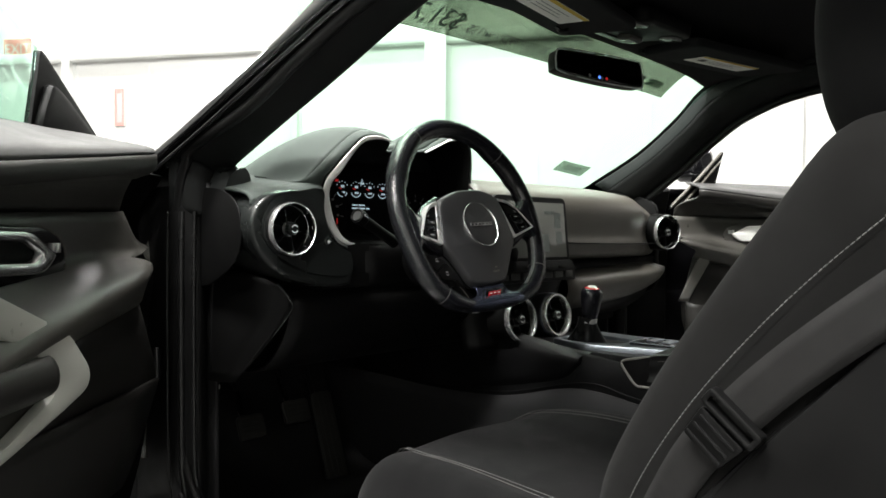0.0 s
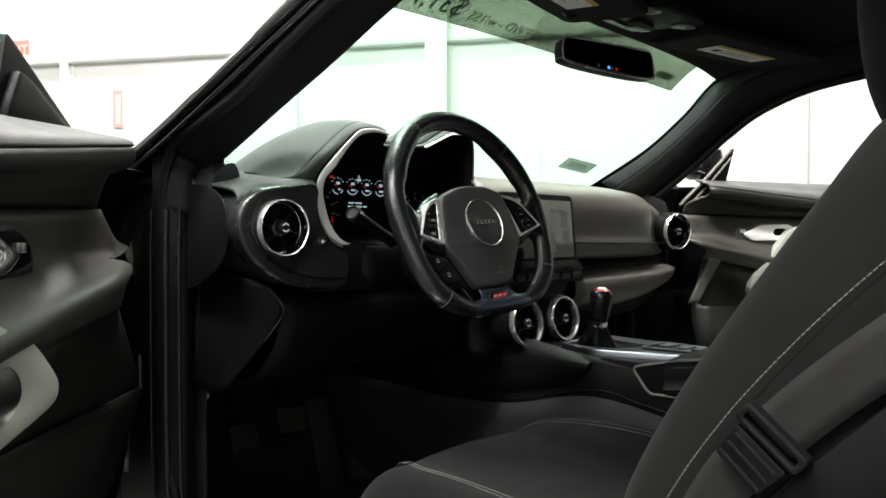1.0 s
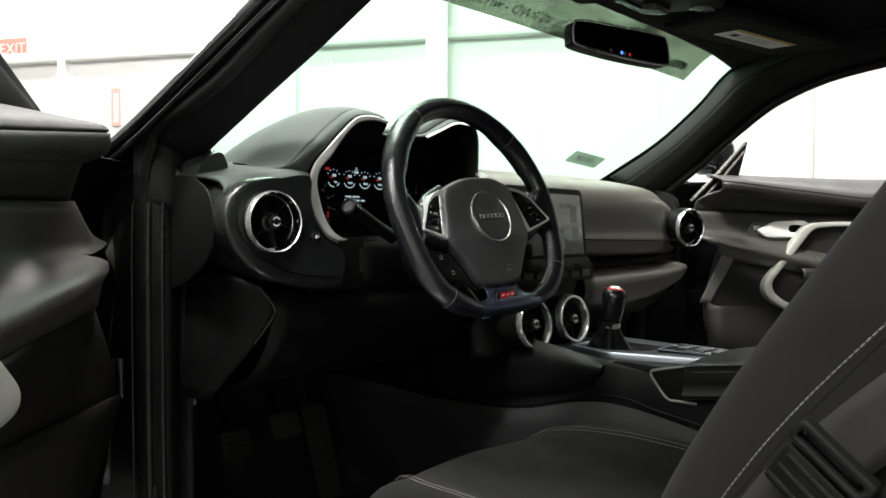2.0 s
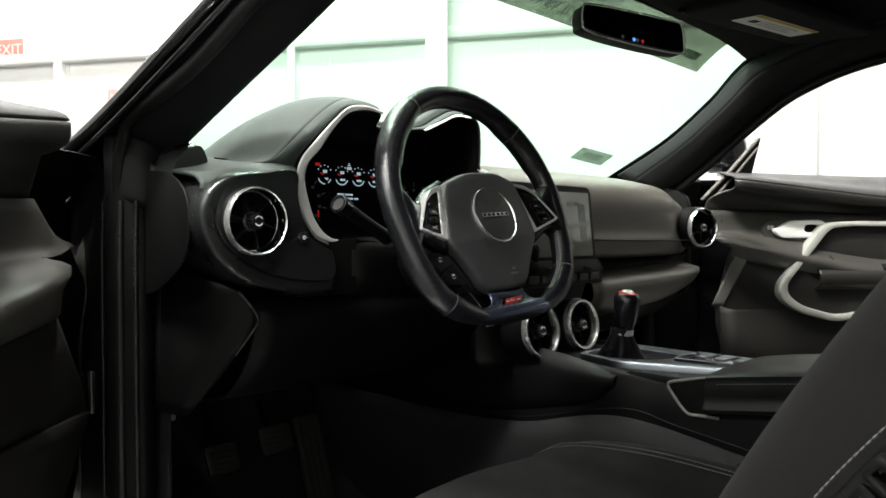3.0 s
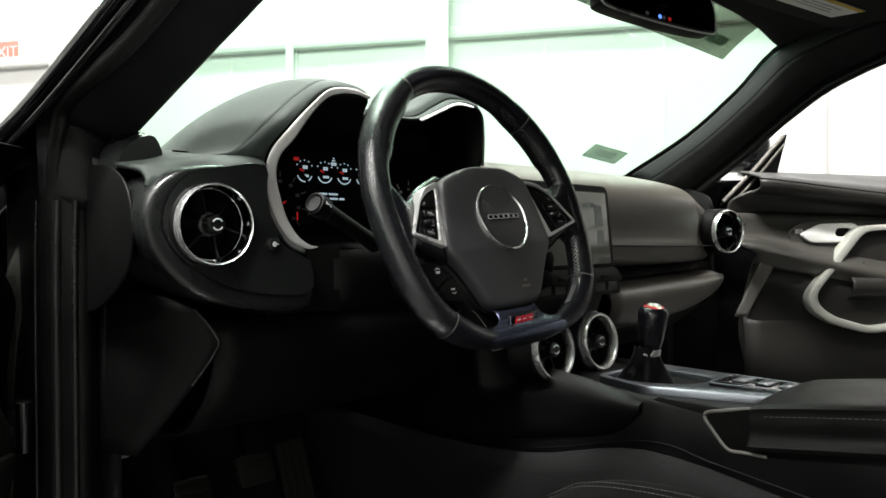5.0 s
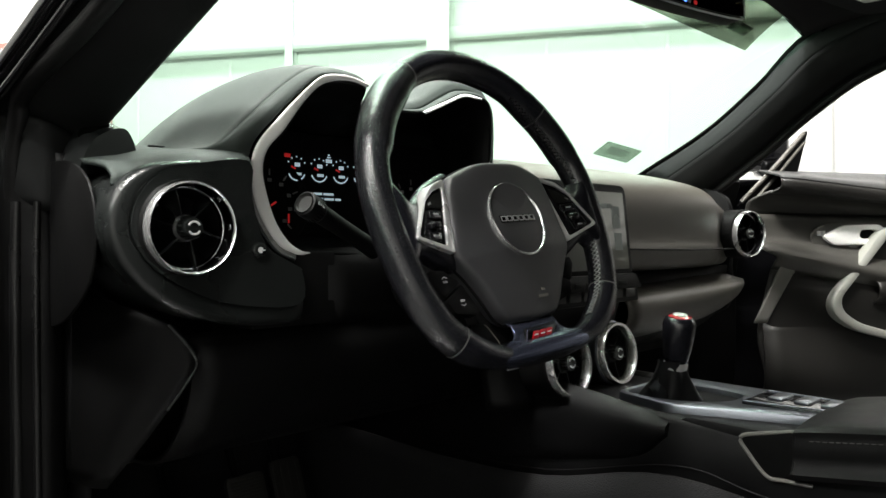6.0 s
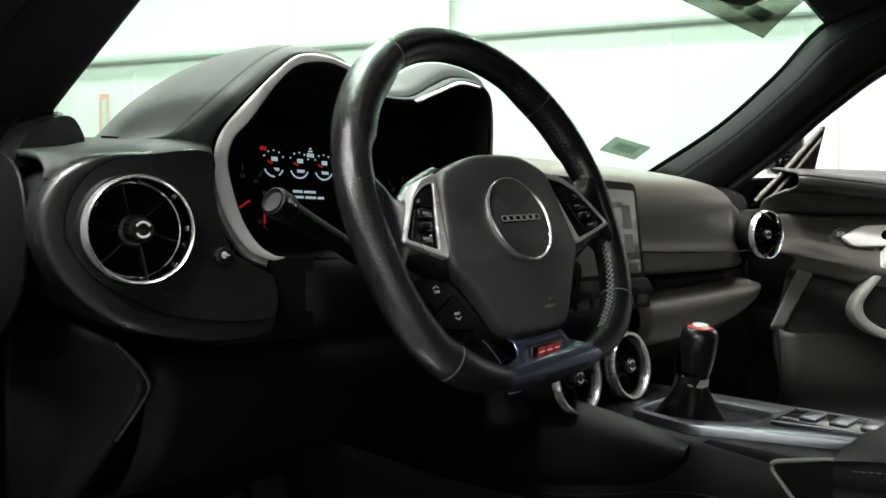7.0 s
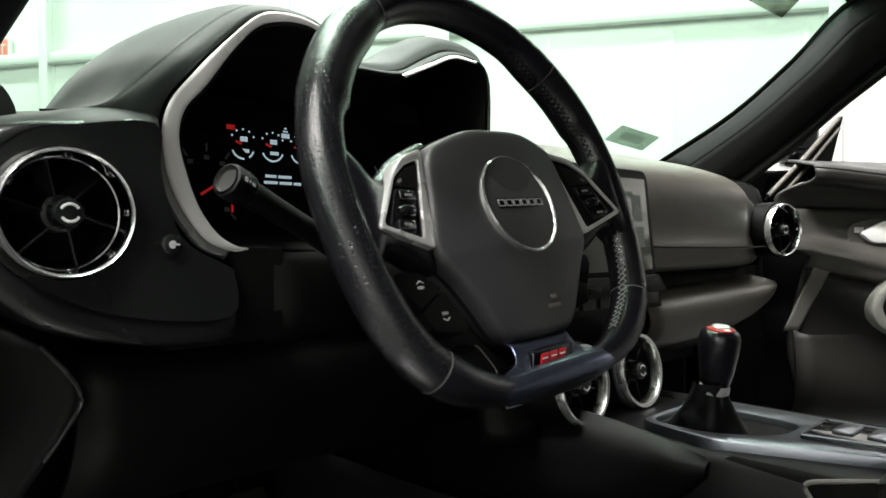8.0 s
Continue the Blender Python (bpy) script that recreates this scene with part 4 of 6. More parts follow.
# ---------------------------------------------------------------- round air vents
def air_vent(centre, r, sleeve, tilt=0.0, yaw=0.0, blades=6, label="", barrel=None, wide=0.875, metal=None):
    v = thing("air_vent", m=pose(*centre, tilt, 0, yaw) @ BACK, label=label, category="air vent", group="round air vents")
    part("ring", lathe([(r * 0.925, 0.0075), (r * 0.94, 0.0090), (r * 0.96, 0.0098), (r * 0.985, 0.007), (r * 0.985, -0.004), (r * 0.97, -sleeve * 0.4)] if metal is None else
                       [(r * wide, -0.004), (r * (wide + 0.015), 0.005), (r * (wide + 0.045), 0.0090), (r * 0.96, 0.0098), (r * 0.985, 0.007), (r * 0.985, -0.004), (r * 0.97, -sleeve * 0.4)], 64), metal or CHROME, v, "bright satin chrome ring")
    if metal is None:
        part("inner_band", lathe([(r * 0.925, 0.0070), (r * 0.905, 0.0045), (r * 0.865, -0.006), (r * 0.845, -0.0065), (r * 0.84, -0.012)], 64), MIRROR_BAND, v, "polished inner band of the ring")
    part("sleeve", lathe([(r * 1.05, -sleeve), (r * 1.05, -0.004), (r * 1.0, -0.002), (r * 0.98, -0.010)], 48), barrel or PLASTIC_DARK, v, "round sleeve")
    part("throat", lathe([(r * 0.86, -0.0075), (r * 0.83, -0.015), (r * 0.74, -0.03), (0.0, -0.032)], 48), CLUSTER_AND_SHADE, v, "black air throat")
    hub = part("hub", lathe([(0.0, 0.0085), (r * 0.20, 0.0085), (r * 0.225, 0.006), (r * 0.235, -0.006), (r * 0.29, -0.008), (r * 0.29, -0.02)], 32), PLASTIC, v, "ribbed black turning knob")
    for a0 in (0.5, 0.5 + math.pi):
        arc = [(r * 0.135 * math.cos(a), r * 0.135 * math.sin(a), 0.0088) for a in np.linspace(a0, a0 + 2.2, 9)]
        part("arrow", tube(arc, r * 0.022, 0.0003, n=6), MARK, hub, "white turning arrow")
    for i in range(14):
        a = 2 * math.pi * i / 14
        part("rib", box(-0.0006, 0.0006, -0.0006, 0.0006, -0.004, 0.005, m=Matrix.Translation((r * 0.232 * math.cos(a), r * 0.232 * math.sin(a), 0))), PLASTIC_DARK, hub)
    for i in range(blades):
        a = math.radians(-78 + 360 / blades * i)
        part("blade", box(r * 0.26, r * 0.83, -0.0007, 0.0007, -0.026, -0.007, m=Matrix.Rotation(a, 4, "Z") @ Matrix.Rotation(0.25, 4, "X")), PLASTIC, v, "black air blade")
    for d in (88, 44, 2, -44, -84, 150):
        a = math.radians(d)
        part("clip", box(r * 0.845, r * 0.90, -r * 0.055, r * 0.055, -0.004, 0.0035, 0.0008, m=Matrix.Rotation(a, 4, "Z")), MIRROR_BAND, v, "bright clip on the ring")
    return v


air_vent((-0.6210, -0.006, 0.870), 0.0445, 0.02, yaw=4, label="round air vent with chrome ring at the driver's end")
air_vent((0.612, -0.016, 0.870), 0.050, 0.045, yaw=-14, label="round air vent with chrome ring by the passenger door")
air_vent((0.068, -0.030, 0.676), 0.050, 0.05, tilt=-8, label="low round centre vent with thick chrome ring", barrel=PLATE_METAL, wide=0.84, metal=CHROME)
# twin of the vent above; its sleeve is near-black in place of shade
air_vent((-0.062, -0.030, 0.676), 0.050, 0.05, tilt=-8, label="low round centre vent with thick chrome ring", wide=0.85, metal=CHROME)

# ---------------------------------------------------------------- dials
cl = thing("instrument_cluster", m=pose(-0.335, 0.142, 0.915) @ BACK, label="dark instrument cluster with lit white dials and red needles", category="instruments")
part("face", slab(rounded([(-0.20, -0.085), (0.20, -0.085), (0.20, 0.085), (-0.20, 0.085)], 0.03), -0.012, 0.0, 0.004), CLUSTER_AND_SHADE, cl)
for sx in (-0.118, 0.118):
    dial = part("dial", lathe([(0.048, 0.0), (0.052, 0.003), (0.056, 0.003), (0.058, 0.0)], 48, Matrix.Translation((sx, -0.01, 0))), CLUSTER_AND_SHADE, cl, "large unlit round dial")
    for i in range(9):
        a = math.radians(225 - 270 / 8 * i)
        part("tick", box(0.036, 0.044, -0.0009, 0.0009, 0.0006, 0.0012, m=Matrix.Translation((sx, -0.01, 0)) @ Matrix.Rotation(a, 4, "Z")), MARK_DIM, dial, "grey dial mark")
        part("number_bar", box(-0.0028, 0.0028, -0.0022, 0.0022, 0.0006, 0.0012, m=Matrix.Translation((sx + 0.030 * math.cos(a), -0.01 + 0.030 * math.sin(a), 0))), MARK_DIM, dial, "grey number")
    part("needle", box(-0.009, 0.009, -0.0013, 0.0013, 0.003, 0.0045, 0.0004, m=Matrix.Translation((sx, -0.0125, 0)) @ Matrix.Rotation(radians(33), 4, "Z")), GLOW_RED, dial, "lit red needle")
    part("red_mark", box(-0.0012, 0.0012, -0.006, 0.006, 0.001, 0.0016, m=Matrix.Translation((sx + 0.027, -0.028, 0))), GLOW_RED, dial, "dim red mark")
for i in range(4):
    cx, cz = -0.079 + 0.0345 * i, 0.034
    arc = [(cx + 0.0125 * math.cos(a), cz + 0.0125 * math.sin(a), 0.002) for a in np.linspace(math.radians(200), math.radians(340), 12)]
    small = part("small_dial", tube(arc, 0.0010, 0.0004, n=6), GLOW_WHITE, cl, "lit white arc")
    for a in np.linspace(math.radians(150), math.radians(30), 5):
        part("lit_mark", box(-0.0009, 0.0009, -0.0010, 0.0010, 0.0015, 0.0021, m=Matrix.Translation((cx + 0.014 * math.cos(a), cz + 0.004 + 0.014 * math.sin(a), 0))), GLOW_WHITE, small)
    part("lit_sign", box(-0.004, 0.004, -0.0025, 0.0025, 0.0015, 0.0021, m=Matrix.Translation((cx + 0.001, cz + 0.008, 0))), GLOW_WHITE, small)
    part("value_bar", box(-0.005, 0.005, -0.0018, 0.0018, 0.0015, 0.0021, m=Matrix.Translation((cx + 0.002, cz - 0.004, 0))), GLOW_WHITE, small)
    part("small_needle", box(-0.009, -0.002, -0.0012, 0.0012, 0.0022, 0.0028, m=Matrix.Translation((cx, cz + 0.002, 0)) @ Matrix.Rotation(-0.35, 4, "Z")), GLOW_RED, small)
part("lit_sign", joined(box(-0.0048, 0.0048, -0.0024, 0.0024, 0.0015, 0.0021, m=Matrix.Translation((-0.029, 0.0500, 0))), box(-0.0028, 0.0028, -0.0008, 0.0008, 0.0015, 0.0021, m=Matrix.Translation((-0.029, 0.0548, 0))), box(-0.0012, 0.0012, -0.001, 0.001, 0.0015, 0.0021, m=Matrix.Translation((-0.029, 0.0580, 0)))), GLOW_WHITE, cl, "lit white sign")
part("warning_lamp", box(-0.0045, 0.0045, -0.0025, 0.0025, 0.0015, 0.0021, 0.0005, m=Matrix.Translation((-0.0925, 0.053, 0))), GLOW_RED, cl, "lit red warning lamp")
for x, z, w in ((-0.0470, 0.0055, 0.0065), (-0.0300, 0.0055, 0.0080), (-0.0470, -0.0012, 0.0080), (-0.0290, -0.0012, 0.0075), (-0.0145, -0.0012, 0.0045)):
    part("message_bar", box(-w, w, -0.0015, 0.0015, 0.0015, 0.0021, m=Matrix.Translation((x, z, 0))), GLOW_WHITE, cl, "lit word of writing")

# ---------------------------------------------------------------- steering wheel
TH = radians(20)
WHEEL = axes((-0.327, -0.129, 0.899), (1, 0, 0), (0, math.sin(TH), math.cos(TH)), (0, -math.cos(TH), math.sin(TH))) @ Matrix.Rotation(radians(3.8), 4, "Z")
wheel = thing("steering_wheel", m=WHEEL, label="black leather steering wheel with a flat bottom and silver switch frames", category="steering wheel")


def rim_at(deg, grow=0.0):
    a = math.radians(deg)
    c, s = math.cos(a), math.sin(a)
    n = 2.0 + (0.75 * min(1, max(0, -s * 1.5)))
    r = 1.0 / (abs(c / (0.1690 + grow)) ** n + abs(s / (0.1690 + grow)) ** n) ** (1 / n)
    return (r * c, r * s, 0.0)


def grip(deg):
    """How far the thumb rest swells at an angle of the rim: 0 to 1."""
    b = deg if deg > 90 else 180 - deg
    rise, drop = min(1.0, max(0.0, (b - 121) / 12)), min(1.0, max(0.0, (163 - b) / 6))
    return rise * rise * (3 - 2 * rise) * drop * drop * (3 - 2 * drop)


def rim_radius(deg):
    """The rim's thickness: swollen at the thumb rests, slimmer along the flat bottom."""
    flat = min(1.0, max(0.0, (38 - abs(deg - 270)) / 16)) if deg > 180 else 0.0
    return 0.0166 + 0.0030 * grip(deg) - 0.0050 * flat


def rim_piece(a0, a1):
    steps = max(8, int(abs(a1 - a0) / 3))
    angles = [a0 + (a1 - a0) * i / steps for i in range(steps + 1)]
    rs = [rim_radius(a % 360) for a in angles]
    return tube([rim_at(a, -0.0022 * grip(a % 360)) for a in angles], rs, [r * 1.04 - 0.002 * grip(a % 360) for r, a in zip(rs, angles)], n=24)


part("rim_top", rim_piece(43, 121), LEATHER, wheel, "smooth black leather rim top")
part("rim_side", rim_piece(121, 228), LEATHER_PERF, wheel, "perforated black leather grip")
part("rim_side", rim_piece(-39, 43), LEATHER_PERF, wheel, "perforated black leather grip")
part("rim_bottom", rim_piece(228, 321), LEATHER, wheel, "smooth black leather rim bottom")
for d in (43, 121, 228, 321):
    r = rim_radius(d % 360)
    part("rim_seam", tube([rim_at(d - 0.18, -0.0022 * grip(d % 360)), rim_at(d + 0.18, -0.0022 * grip(d % 360))], r + 0.00015, r * 1.04 - 0.002 * grip(d % 360) + 0.00015, n=28), SEAM, wheel, "leather seam")
for a0, a1, n, thread in ((-58, 8, 17, STITCH), (9, 60, 12, CONSOLE_SKIN)):
    for side in (-1, 1):
        zig = []
        for i in range(n * 2 + 1):
            a = a0 + (a1 - a0) * i / (2 * n)
            zig.append(Vector(rim_at(a, -rim_radius(a % 360) - 0.0034 * grip(a % 360) + 0.0010)) + Vector((0, 0, 0.0055 + (0.0042 if i % 2 else -0.0042) * side)))
        part("stitching", tube(zig, 0.0007, n=5), thread, wheel, "grey cross stitching on the rim's inside")
part("hub_back", lathe([(0.0, -0.016), (0.055, -0.016), (0.06, -0.022), (0.055, -0.040), (0.048, -0.06), (0.045, -0.16)], 40, Matrix.Translation((0, -0.045, 0))), PLASTIC_DARK, wheel, "black column shroud")
for s in (-1, 1):
    part("spoke", surf([[(s * 0.060, 0.033, -0.024), (s * 0.060, 0.033, -0.006), (s * 0.060, -0.012, -0.003), (s * 0.060, -0.060, -0.006), (s * 0.060, -0.060, -0.024)],
                        [(s * 0.098, 0.019, -0.020), (s * 0.098, 0.0175, -0.001), (s * 0.100, -0.015, 0.004), (s * 0.101, -0.060, 0.002), (s * 0.101, -0.062, -0.020)],
                        [(s * 0.130, 0.001, -0.016), (s * 0.130, -0.0005, 0.0050), (s * 0.132, -0.020, 0.0095), (s * 0.134, -0.047, 0.0085), (s * 0.134, -0.050, -0.015)],
                        [(s * 0.150, 0.014, -0.012), (s * 0.150, 0.012, 0.0120), (s * 0.152, -0.022, 0.0145), (s * 0.150, -0.056, 0.0120), (s * 0.150, -0.060, -0.012)],
                        [(s * 0.167, 0.036, -0.008), (s * 0.167, 0.032, 0.0120), (s * 0.167, -0.022, 0.0140), (s * 0.165, -0.086, 0.0120), (s * 0.165, -0.092, -0.008)]], 5, 4, closed=True, caps=True), LEATHER, wheel, "black leather spoke")
    LEAN = 0.163
    face = axes((s * 0.074, 0, 0.0018), (s * math.cos(LEAN), 0, math.sin(LEAN)), (0, 1, 0), Vector((s * math.cos(LEAN), 0, math.sin(LEAN))).cross(Vector((0, 1, 0))))
    flip = Matrix.Diagonal((1, 1, s, 1))
    out = rounded([(0.0235, -0.055), (0.078, -0.039), (0.049, 0.002), (0.031, 0.018), (0.006, 0.0265)], 0.005)[::s]
    inn_ = rounded([(0.0335, -0.0465), (0.0725, -0.0365), (0.0475, -0.0005), (0.0310, 0.0110), (0.0135, 0.0170)], 0.0035)[::s]
    if s > 0:
        out = rounded([(0.0195, -0.0550), (0.0790, -0.0390), (0.0495, 0.0040), (0.0310, 0.0200), (0.0010, 0.0290)], 0.005)
        inn_ = rounded([(0.0265, -0.0490), (0.0740, -0.0365), (0.0475, 0.0015), (0.0300, 0.0145), (0.0085, 0.0220)], 0.0035)
    part("switch_frame", rim_frame(out, inn_, -0.012, 0.0030, 0.0016, face @ flip), SATIN, wheel, "satin silver switch frame")
    pan = part("switch_panel", slab(inn_, -0.013, 0.0008, 0.0, face @ flip), PIANO, wheel, "gloss black switch panel")
    top_key = rounded([(0.0165, 0.0125), (0.0225, -0.0070), (0.0495, -0.0070), (0.0455, -0.0010), (0.0305, 0.0085)], 0.002)[::s]
    part("switch_key", slab(top_key, 0.0009, 0.0020, 0.0005, face @ flip), PLASTIC_DARK, pan, "black upper key")
    part("key_mark", joined(*[box(0.0400 + k * 0.0018, 0.0410 + k * 0.0018, -0.0030 - k * 0.0008, -0.0005 - k * 0.0008, 0.0020, 0.0023, m=face @ flip) for k in range(3)]), MARK_DIM, pan)
    well = rounded([(0.0270, -0.0090), (0.0500, -0.0090), (0.0645, -0.0365), (0.0400, -0.0430)], 0.003)[::s]
    part("key_well", rim_frame(well, grown(well, -0.0012), 0.0006, 0.0016, 0.0003, face @ flip), PLASTIC, pan, "raised edge round the rocker")
    for cu, cv in ((0.0390, -0.0140), (0.0490, -0.0395 + 0.003)):
        rocker = rounded([(cu - 0.0085, cv - 0.0040), (cu + 0.0095, cv - 0.0040), (cu + 0.0085, cv + 0.0040), (cu - 0.0095, cv + 0.0040)], 0.0015)[::s]
        part("switch_key", slab(rocker, 0.0009, 0.0036, 0.0010, face @ flip), PIANO, pan, "gloss rocker key")
        part("key_mark", box(cu - 0.0040, cu + 0.0040, cv - 0.0008, cv + 0.0010, 0.0036, 0.0039, m=face @ flip), MARK_DIM, pan)
    roll = tube([(0.0365, -0.0260, 0.0010), (0.0400, -0.0260, 0.0028), (0.0480, -0.0260, 0.0028), (0.0515, -0.0260, 0.0010)], [0.0030, 0.0046, 0.0046, 0.0030], n=14)
    roll.transform(face @ flip)
    part("roller", roll, PIANO, pan, "ribbed thumb roller")
PADO = [(0.0, 0.0415), (0.022, 0.0415), (0.037, 0.0400), (0.056, 0.0345), (0.077, 0.027), (0.084, 0.010), (0.0905, -0.02), (0.0975, -0.053), (0.093, -0.063), (0.079, -0.079), (0.062, -0.104), (0.050, -0.124), (0.040, -0.1325), (0.0, -0.1345)]
PADO = PADO + [(-x, y) for x, y in PADO[-2:0:-1]]
PADO = [tuple(p) for p in spline(rounded(PADO, 0.006, 2), 1, True)]


def pad_row(k, drop=0.0):
    """A loop of the airbag cover: raised along its middle line, its lower part leaning back."""
    out = []
    for x, y in PADO:
        x, y = x * k, -0.045 + (y + 0.045) * k
        out.append((x, y, 0.0197 - 0.0135 * (abs(x) / 0.0975) ** 2.2 - 0.22 * max(0, -0.060 - y) - drop))
    return out


cover = part("airbag_cover", surf([pad_row(0.975, 0.034), pad_row(0.995, 0.012), pad_row(0.992, 0.0065), pad_row(0.975, 0.0025), pad_row(0.94, 0.0004), pad_row(0.85), pad_row(0.68), pad_row(0.5), pad_row(0.3), pad_row(0.12)], 3, 2, closed=True, caps=True), PAD, wheel, "dark grey domed airbag cover")
# solid near-black tube in place of the shade between cover and spokes
part("cover_edge", tube(pad_row(1.002, 0.017), 0.0016, n=6, closed=True), CLUSTER_AND_SHADE, wheel, "black tube painted as the shaded gap round the cover")
EMB = Matrix.Translation((-0.001, -0.0265, 0.0193)) @ Matrix.Rotation(radians(-3), 4, "X")
part("emblem_ring", lathe([(0.0395, 0.0), (0.0400, 0.0016), (0.0412, 0.0026), (0.0426, 0.0016), (0.0431, -0.006)], 72, EMB), CHROME, cover, "thin chrome ring")
part("emblem_disc", lathe([(0.0, 0.0009), (0.038, 0.0009), (0.0394, 0.0)], 64, EMB), PAD, cover, "round inset disc")
plate = part("name_bar", slab(rounded([(-0.0290, -0.0042), (0.0290, -0.0042), (0.0290, 0.0042), (-0.0290, 0.0042)], 0.001), 0.0006, 0.0014, 0.0003, EMB), PIANO, cover, "gloss black raised bar")
for i in range(6):
    x = -0.0240 + i * 0.0096
    part("bar_block", rim_frame(rounded([(x - 0.0042, -0.0031), (x + 0.0042, -0.0031), (x + 0.0042, 0.0031), (x - 0.0042, 0.0031)], 0.001, 2), rounded([(x - 0.0032, -0.0021), (x + 0.0032, -0.0021), (x + 0.0032, 0.0021), (x - 0.0032, 0.0021)], 0.0006, 2), 0.0014, 0.0022, m=EMB), MARK_DIM, plate, "plain raised block")
for z, w in ((-0.105, 0.0035), (-0.112, 0.0085)):
    part("embossed_bar", box(0.015 - w, 0.015 + w, z - 0.0016, z + 0.0016, 0.0030, 0.0105 + (z + 0.105) * 0.25, m=Matrix()), PLASTIC_GREY, cover)
for s in (-1, 1):
    for k, key in enumerate(([(-0.132, -0.066), (-0.112, -0.068), (-0.094, -0.0820), (-0.1195, -0.0955), (-0.134, -0.076)], [(-0.0930, -0.0835), (-0.078, -0.112), (-0.0835, -0.1175), (-0.1120, -0.1120), (-0.1185, -0.0970)])):
        key = [(x * -s, y) for x, y in key][::-s]
        sunk = 0.0 if s < 0 else -0.022
        b = part("favourite_key", slab(rounded(key, 0.003), -0.014 + sunk, -0.001 + sunk, 0.0012), PLASTIC_DARK, wheel, "black paddle key with white letters")
        cx, cy = ((-0.114, -0.0795), (-0.0985, -0.1005))[k]
        if s < 0:
            part("lettering", letters("FAV", 0.0036, pose(cx, cy, -0.0008), 0.0001), MARK, b, "white letters")
            d = 1 if k == 0 else -1
            part("arrow", tube([(cx - 0.0034, cy + d * 0.0032, -0.0008), (cx, cy + d * 0.0052, -0.0008), (cx + 0.0034, cy + d * 0.0032, -0.0008)], 0.0004, 0.0002, n=5), MARK, b, "white arrow")


def low_row(y, z, half, drop):
    """A line across the lower spoke, its ends falling back."""
    return [(x * half - 0.004, y + 0.0015 * abs(x) ** 3, z - drop * abs(x) ** 3) for x in (-1, -0.8, -0.5, 0, 0.5, 0.8, 1)]


low = part("lower_spoke", surf([low_row(-0.126, -0.016, 0.034, 0.002), low_row(-0.1335, -0.004, 0.036, 0.002), low_row(-0.137, 0.0005, 0.0365, 0.002), low_row(-0.148, 0.0055, 0.040, 0.004), low_row(-0.1535, 0.0080, 0.052, 0.006), low_row(-0.1585, 0.0120, 0.076, 0.005),
                                low_row(-0.166, 0.0142, 0.076, 0.003), low_row(-0.1725, 0.0125, 0.072, 0.003), low_row(-0.1775, 0.0060, 0.064, 0.003), low_row(-0.1785, -0.004, 0.062, 0.002)], 4, 4), DARK_STEEL, wheel, "blue-grey metal lower spoke", solid=0.002)
part("lower_edge", tube([(x * 0.063 - 0.004, -0.1780 + 0.0015 * abs(x) ** 3, 0.0025 - 0.003 * abs(x) ** 3) for x in np.linspace(-1, 1, 11)], 0.0008, n=6), SILVER_PULL, low, "dull bright lower edge")
BADGE_AT = Matrix.Translation((-0.0085, -0.1500, 0.0074)) @ Matrix.Rotation(radians(17), 4, "X") @ Matrix.Scale(1.14, 4)
badge = part("badge", slab(rounded([(-0.0245, -0.0075), (0.0235, -0.0075), (0.0245, 0.0070), (-0.0235, 0.0070)], 0.003), -0.002, 0.0012, 0.0006, BADGE_AT), BADGE_BLACK, low, "black badge")
for x in (-0.0095, 0.0005, 0.0105):
    part("badge_shape", slab(rounded([(x - 0.0055, -0.0036), (x + 0.0035, -0.0036), (x + 0.0055, 0.0034), (x - 0.0035, 0.0034)], 0.0015), 0.0012, 0.0019, 0.0003, BADGE_AT), RED, badge, "plain red slanted shape")
    # white bar on the enamel stands for its highlight
    part("badge_glint", box(x - 0.0030, x + 0.0030, -0.0004, 0.0004, 0.0019, 0.0021, m=BADGE_AT), MARK, badge, "thin white line painted as a glint")
part("badge_rim", tube([tuple(BADGE_AT @ Vector((x, y, 0.0013))) for x, y in rounded([(-0.0225, -0.0060), (0.0215, -0.0060), (0.0225, 0.0055), (-0.0215, 0.0055)], 0.002)], 0.0004, n=5, closed=True), DARK_STEEL, badge, "thin metal outline")
part("spoke_gap", slab([(-0.070, -0.100), (0.070, -0.100), (0.055, -0.150), (-0.055, -0.150)], -0.040, -0.022, 0.004), PLASTIC_DARK, wheel, "black lower hub")
TAB = rounded([(-0.083, -0.122), (-0.063, -0.127), (-0.050, -0.150), (-0.056, -0.157), (-0.088, -0.150)], 0.005)
tab = part("lower_web", slab(TAB, -0.030, -0.014, 0.002), PLASTIC_DARK, wheel, "black web beside the lower spoke")
part("web_edge", tube([(x, y, -0.0138) for x, y in TAB[6:21]], 0.0006, n=6), PLASTIC_GREY, tab, "pale moulded edge")

stalk = thing("indicator_stalk", m=look((-0.536, -0.070, 0.893), (-0.45, -0.042, 0.858)) @ pose(0, 0, 0, 180) @ Matrix.Scale(0.84, 4), label="black indicator stalk with a round end knob and white signs", category="lever")
part("end_cap", lathe([(0, -0.001), (0.0098, -0.001), (0.0112, 0.0005), (0.0115, 0.003)], 32, pose(0, 0, 0, 180)), LEDGE, stalk, "grey round end button")
part("knob", lathe([(0.0128, -0.002), (0.0148, -0.001), (0.0154, 0.003), (0.0150, 0.020), (0.0125, 0.024), (0.0105, 0.030)], 32, Matrix()), CONSOLE_SKIN, stalk, "ribbed turning knob")
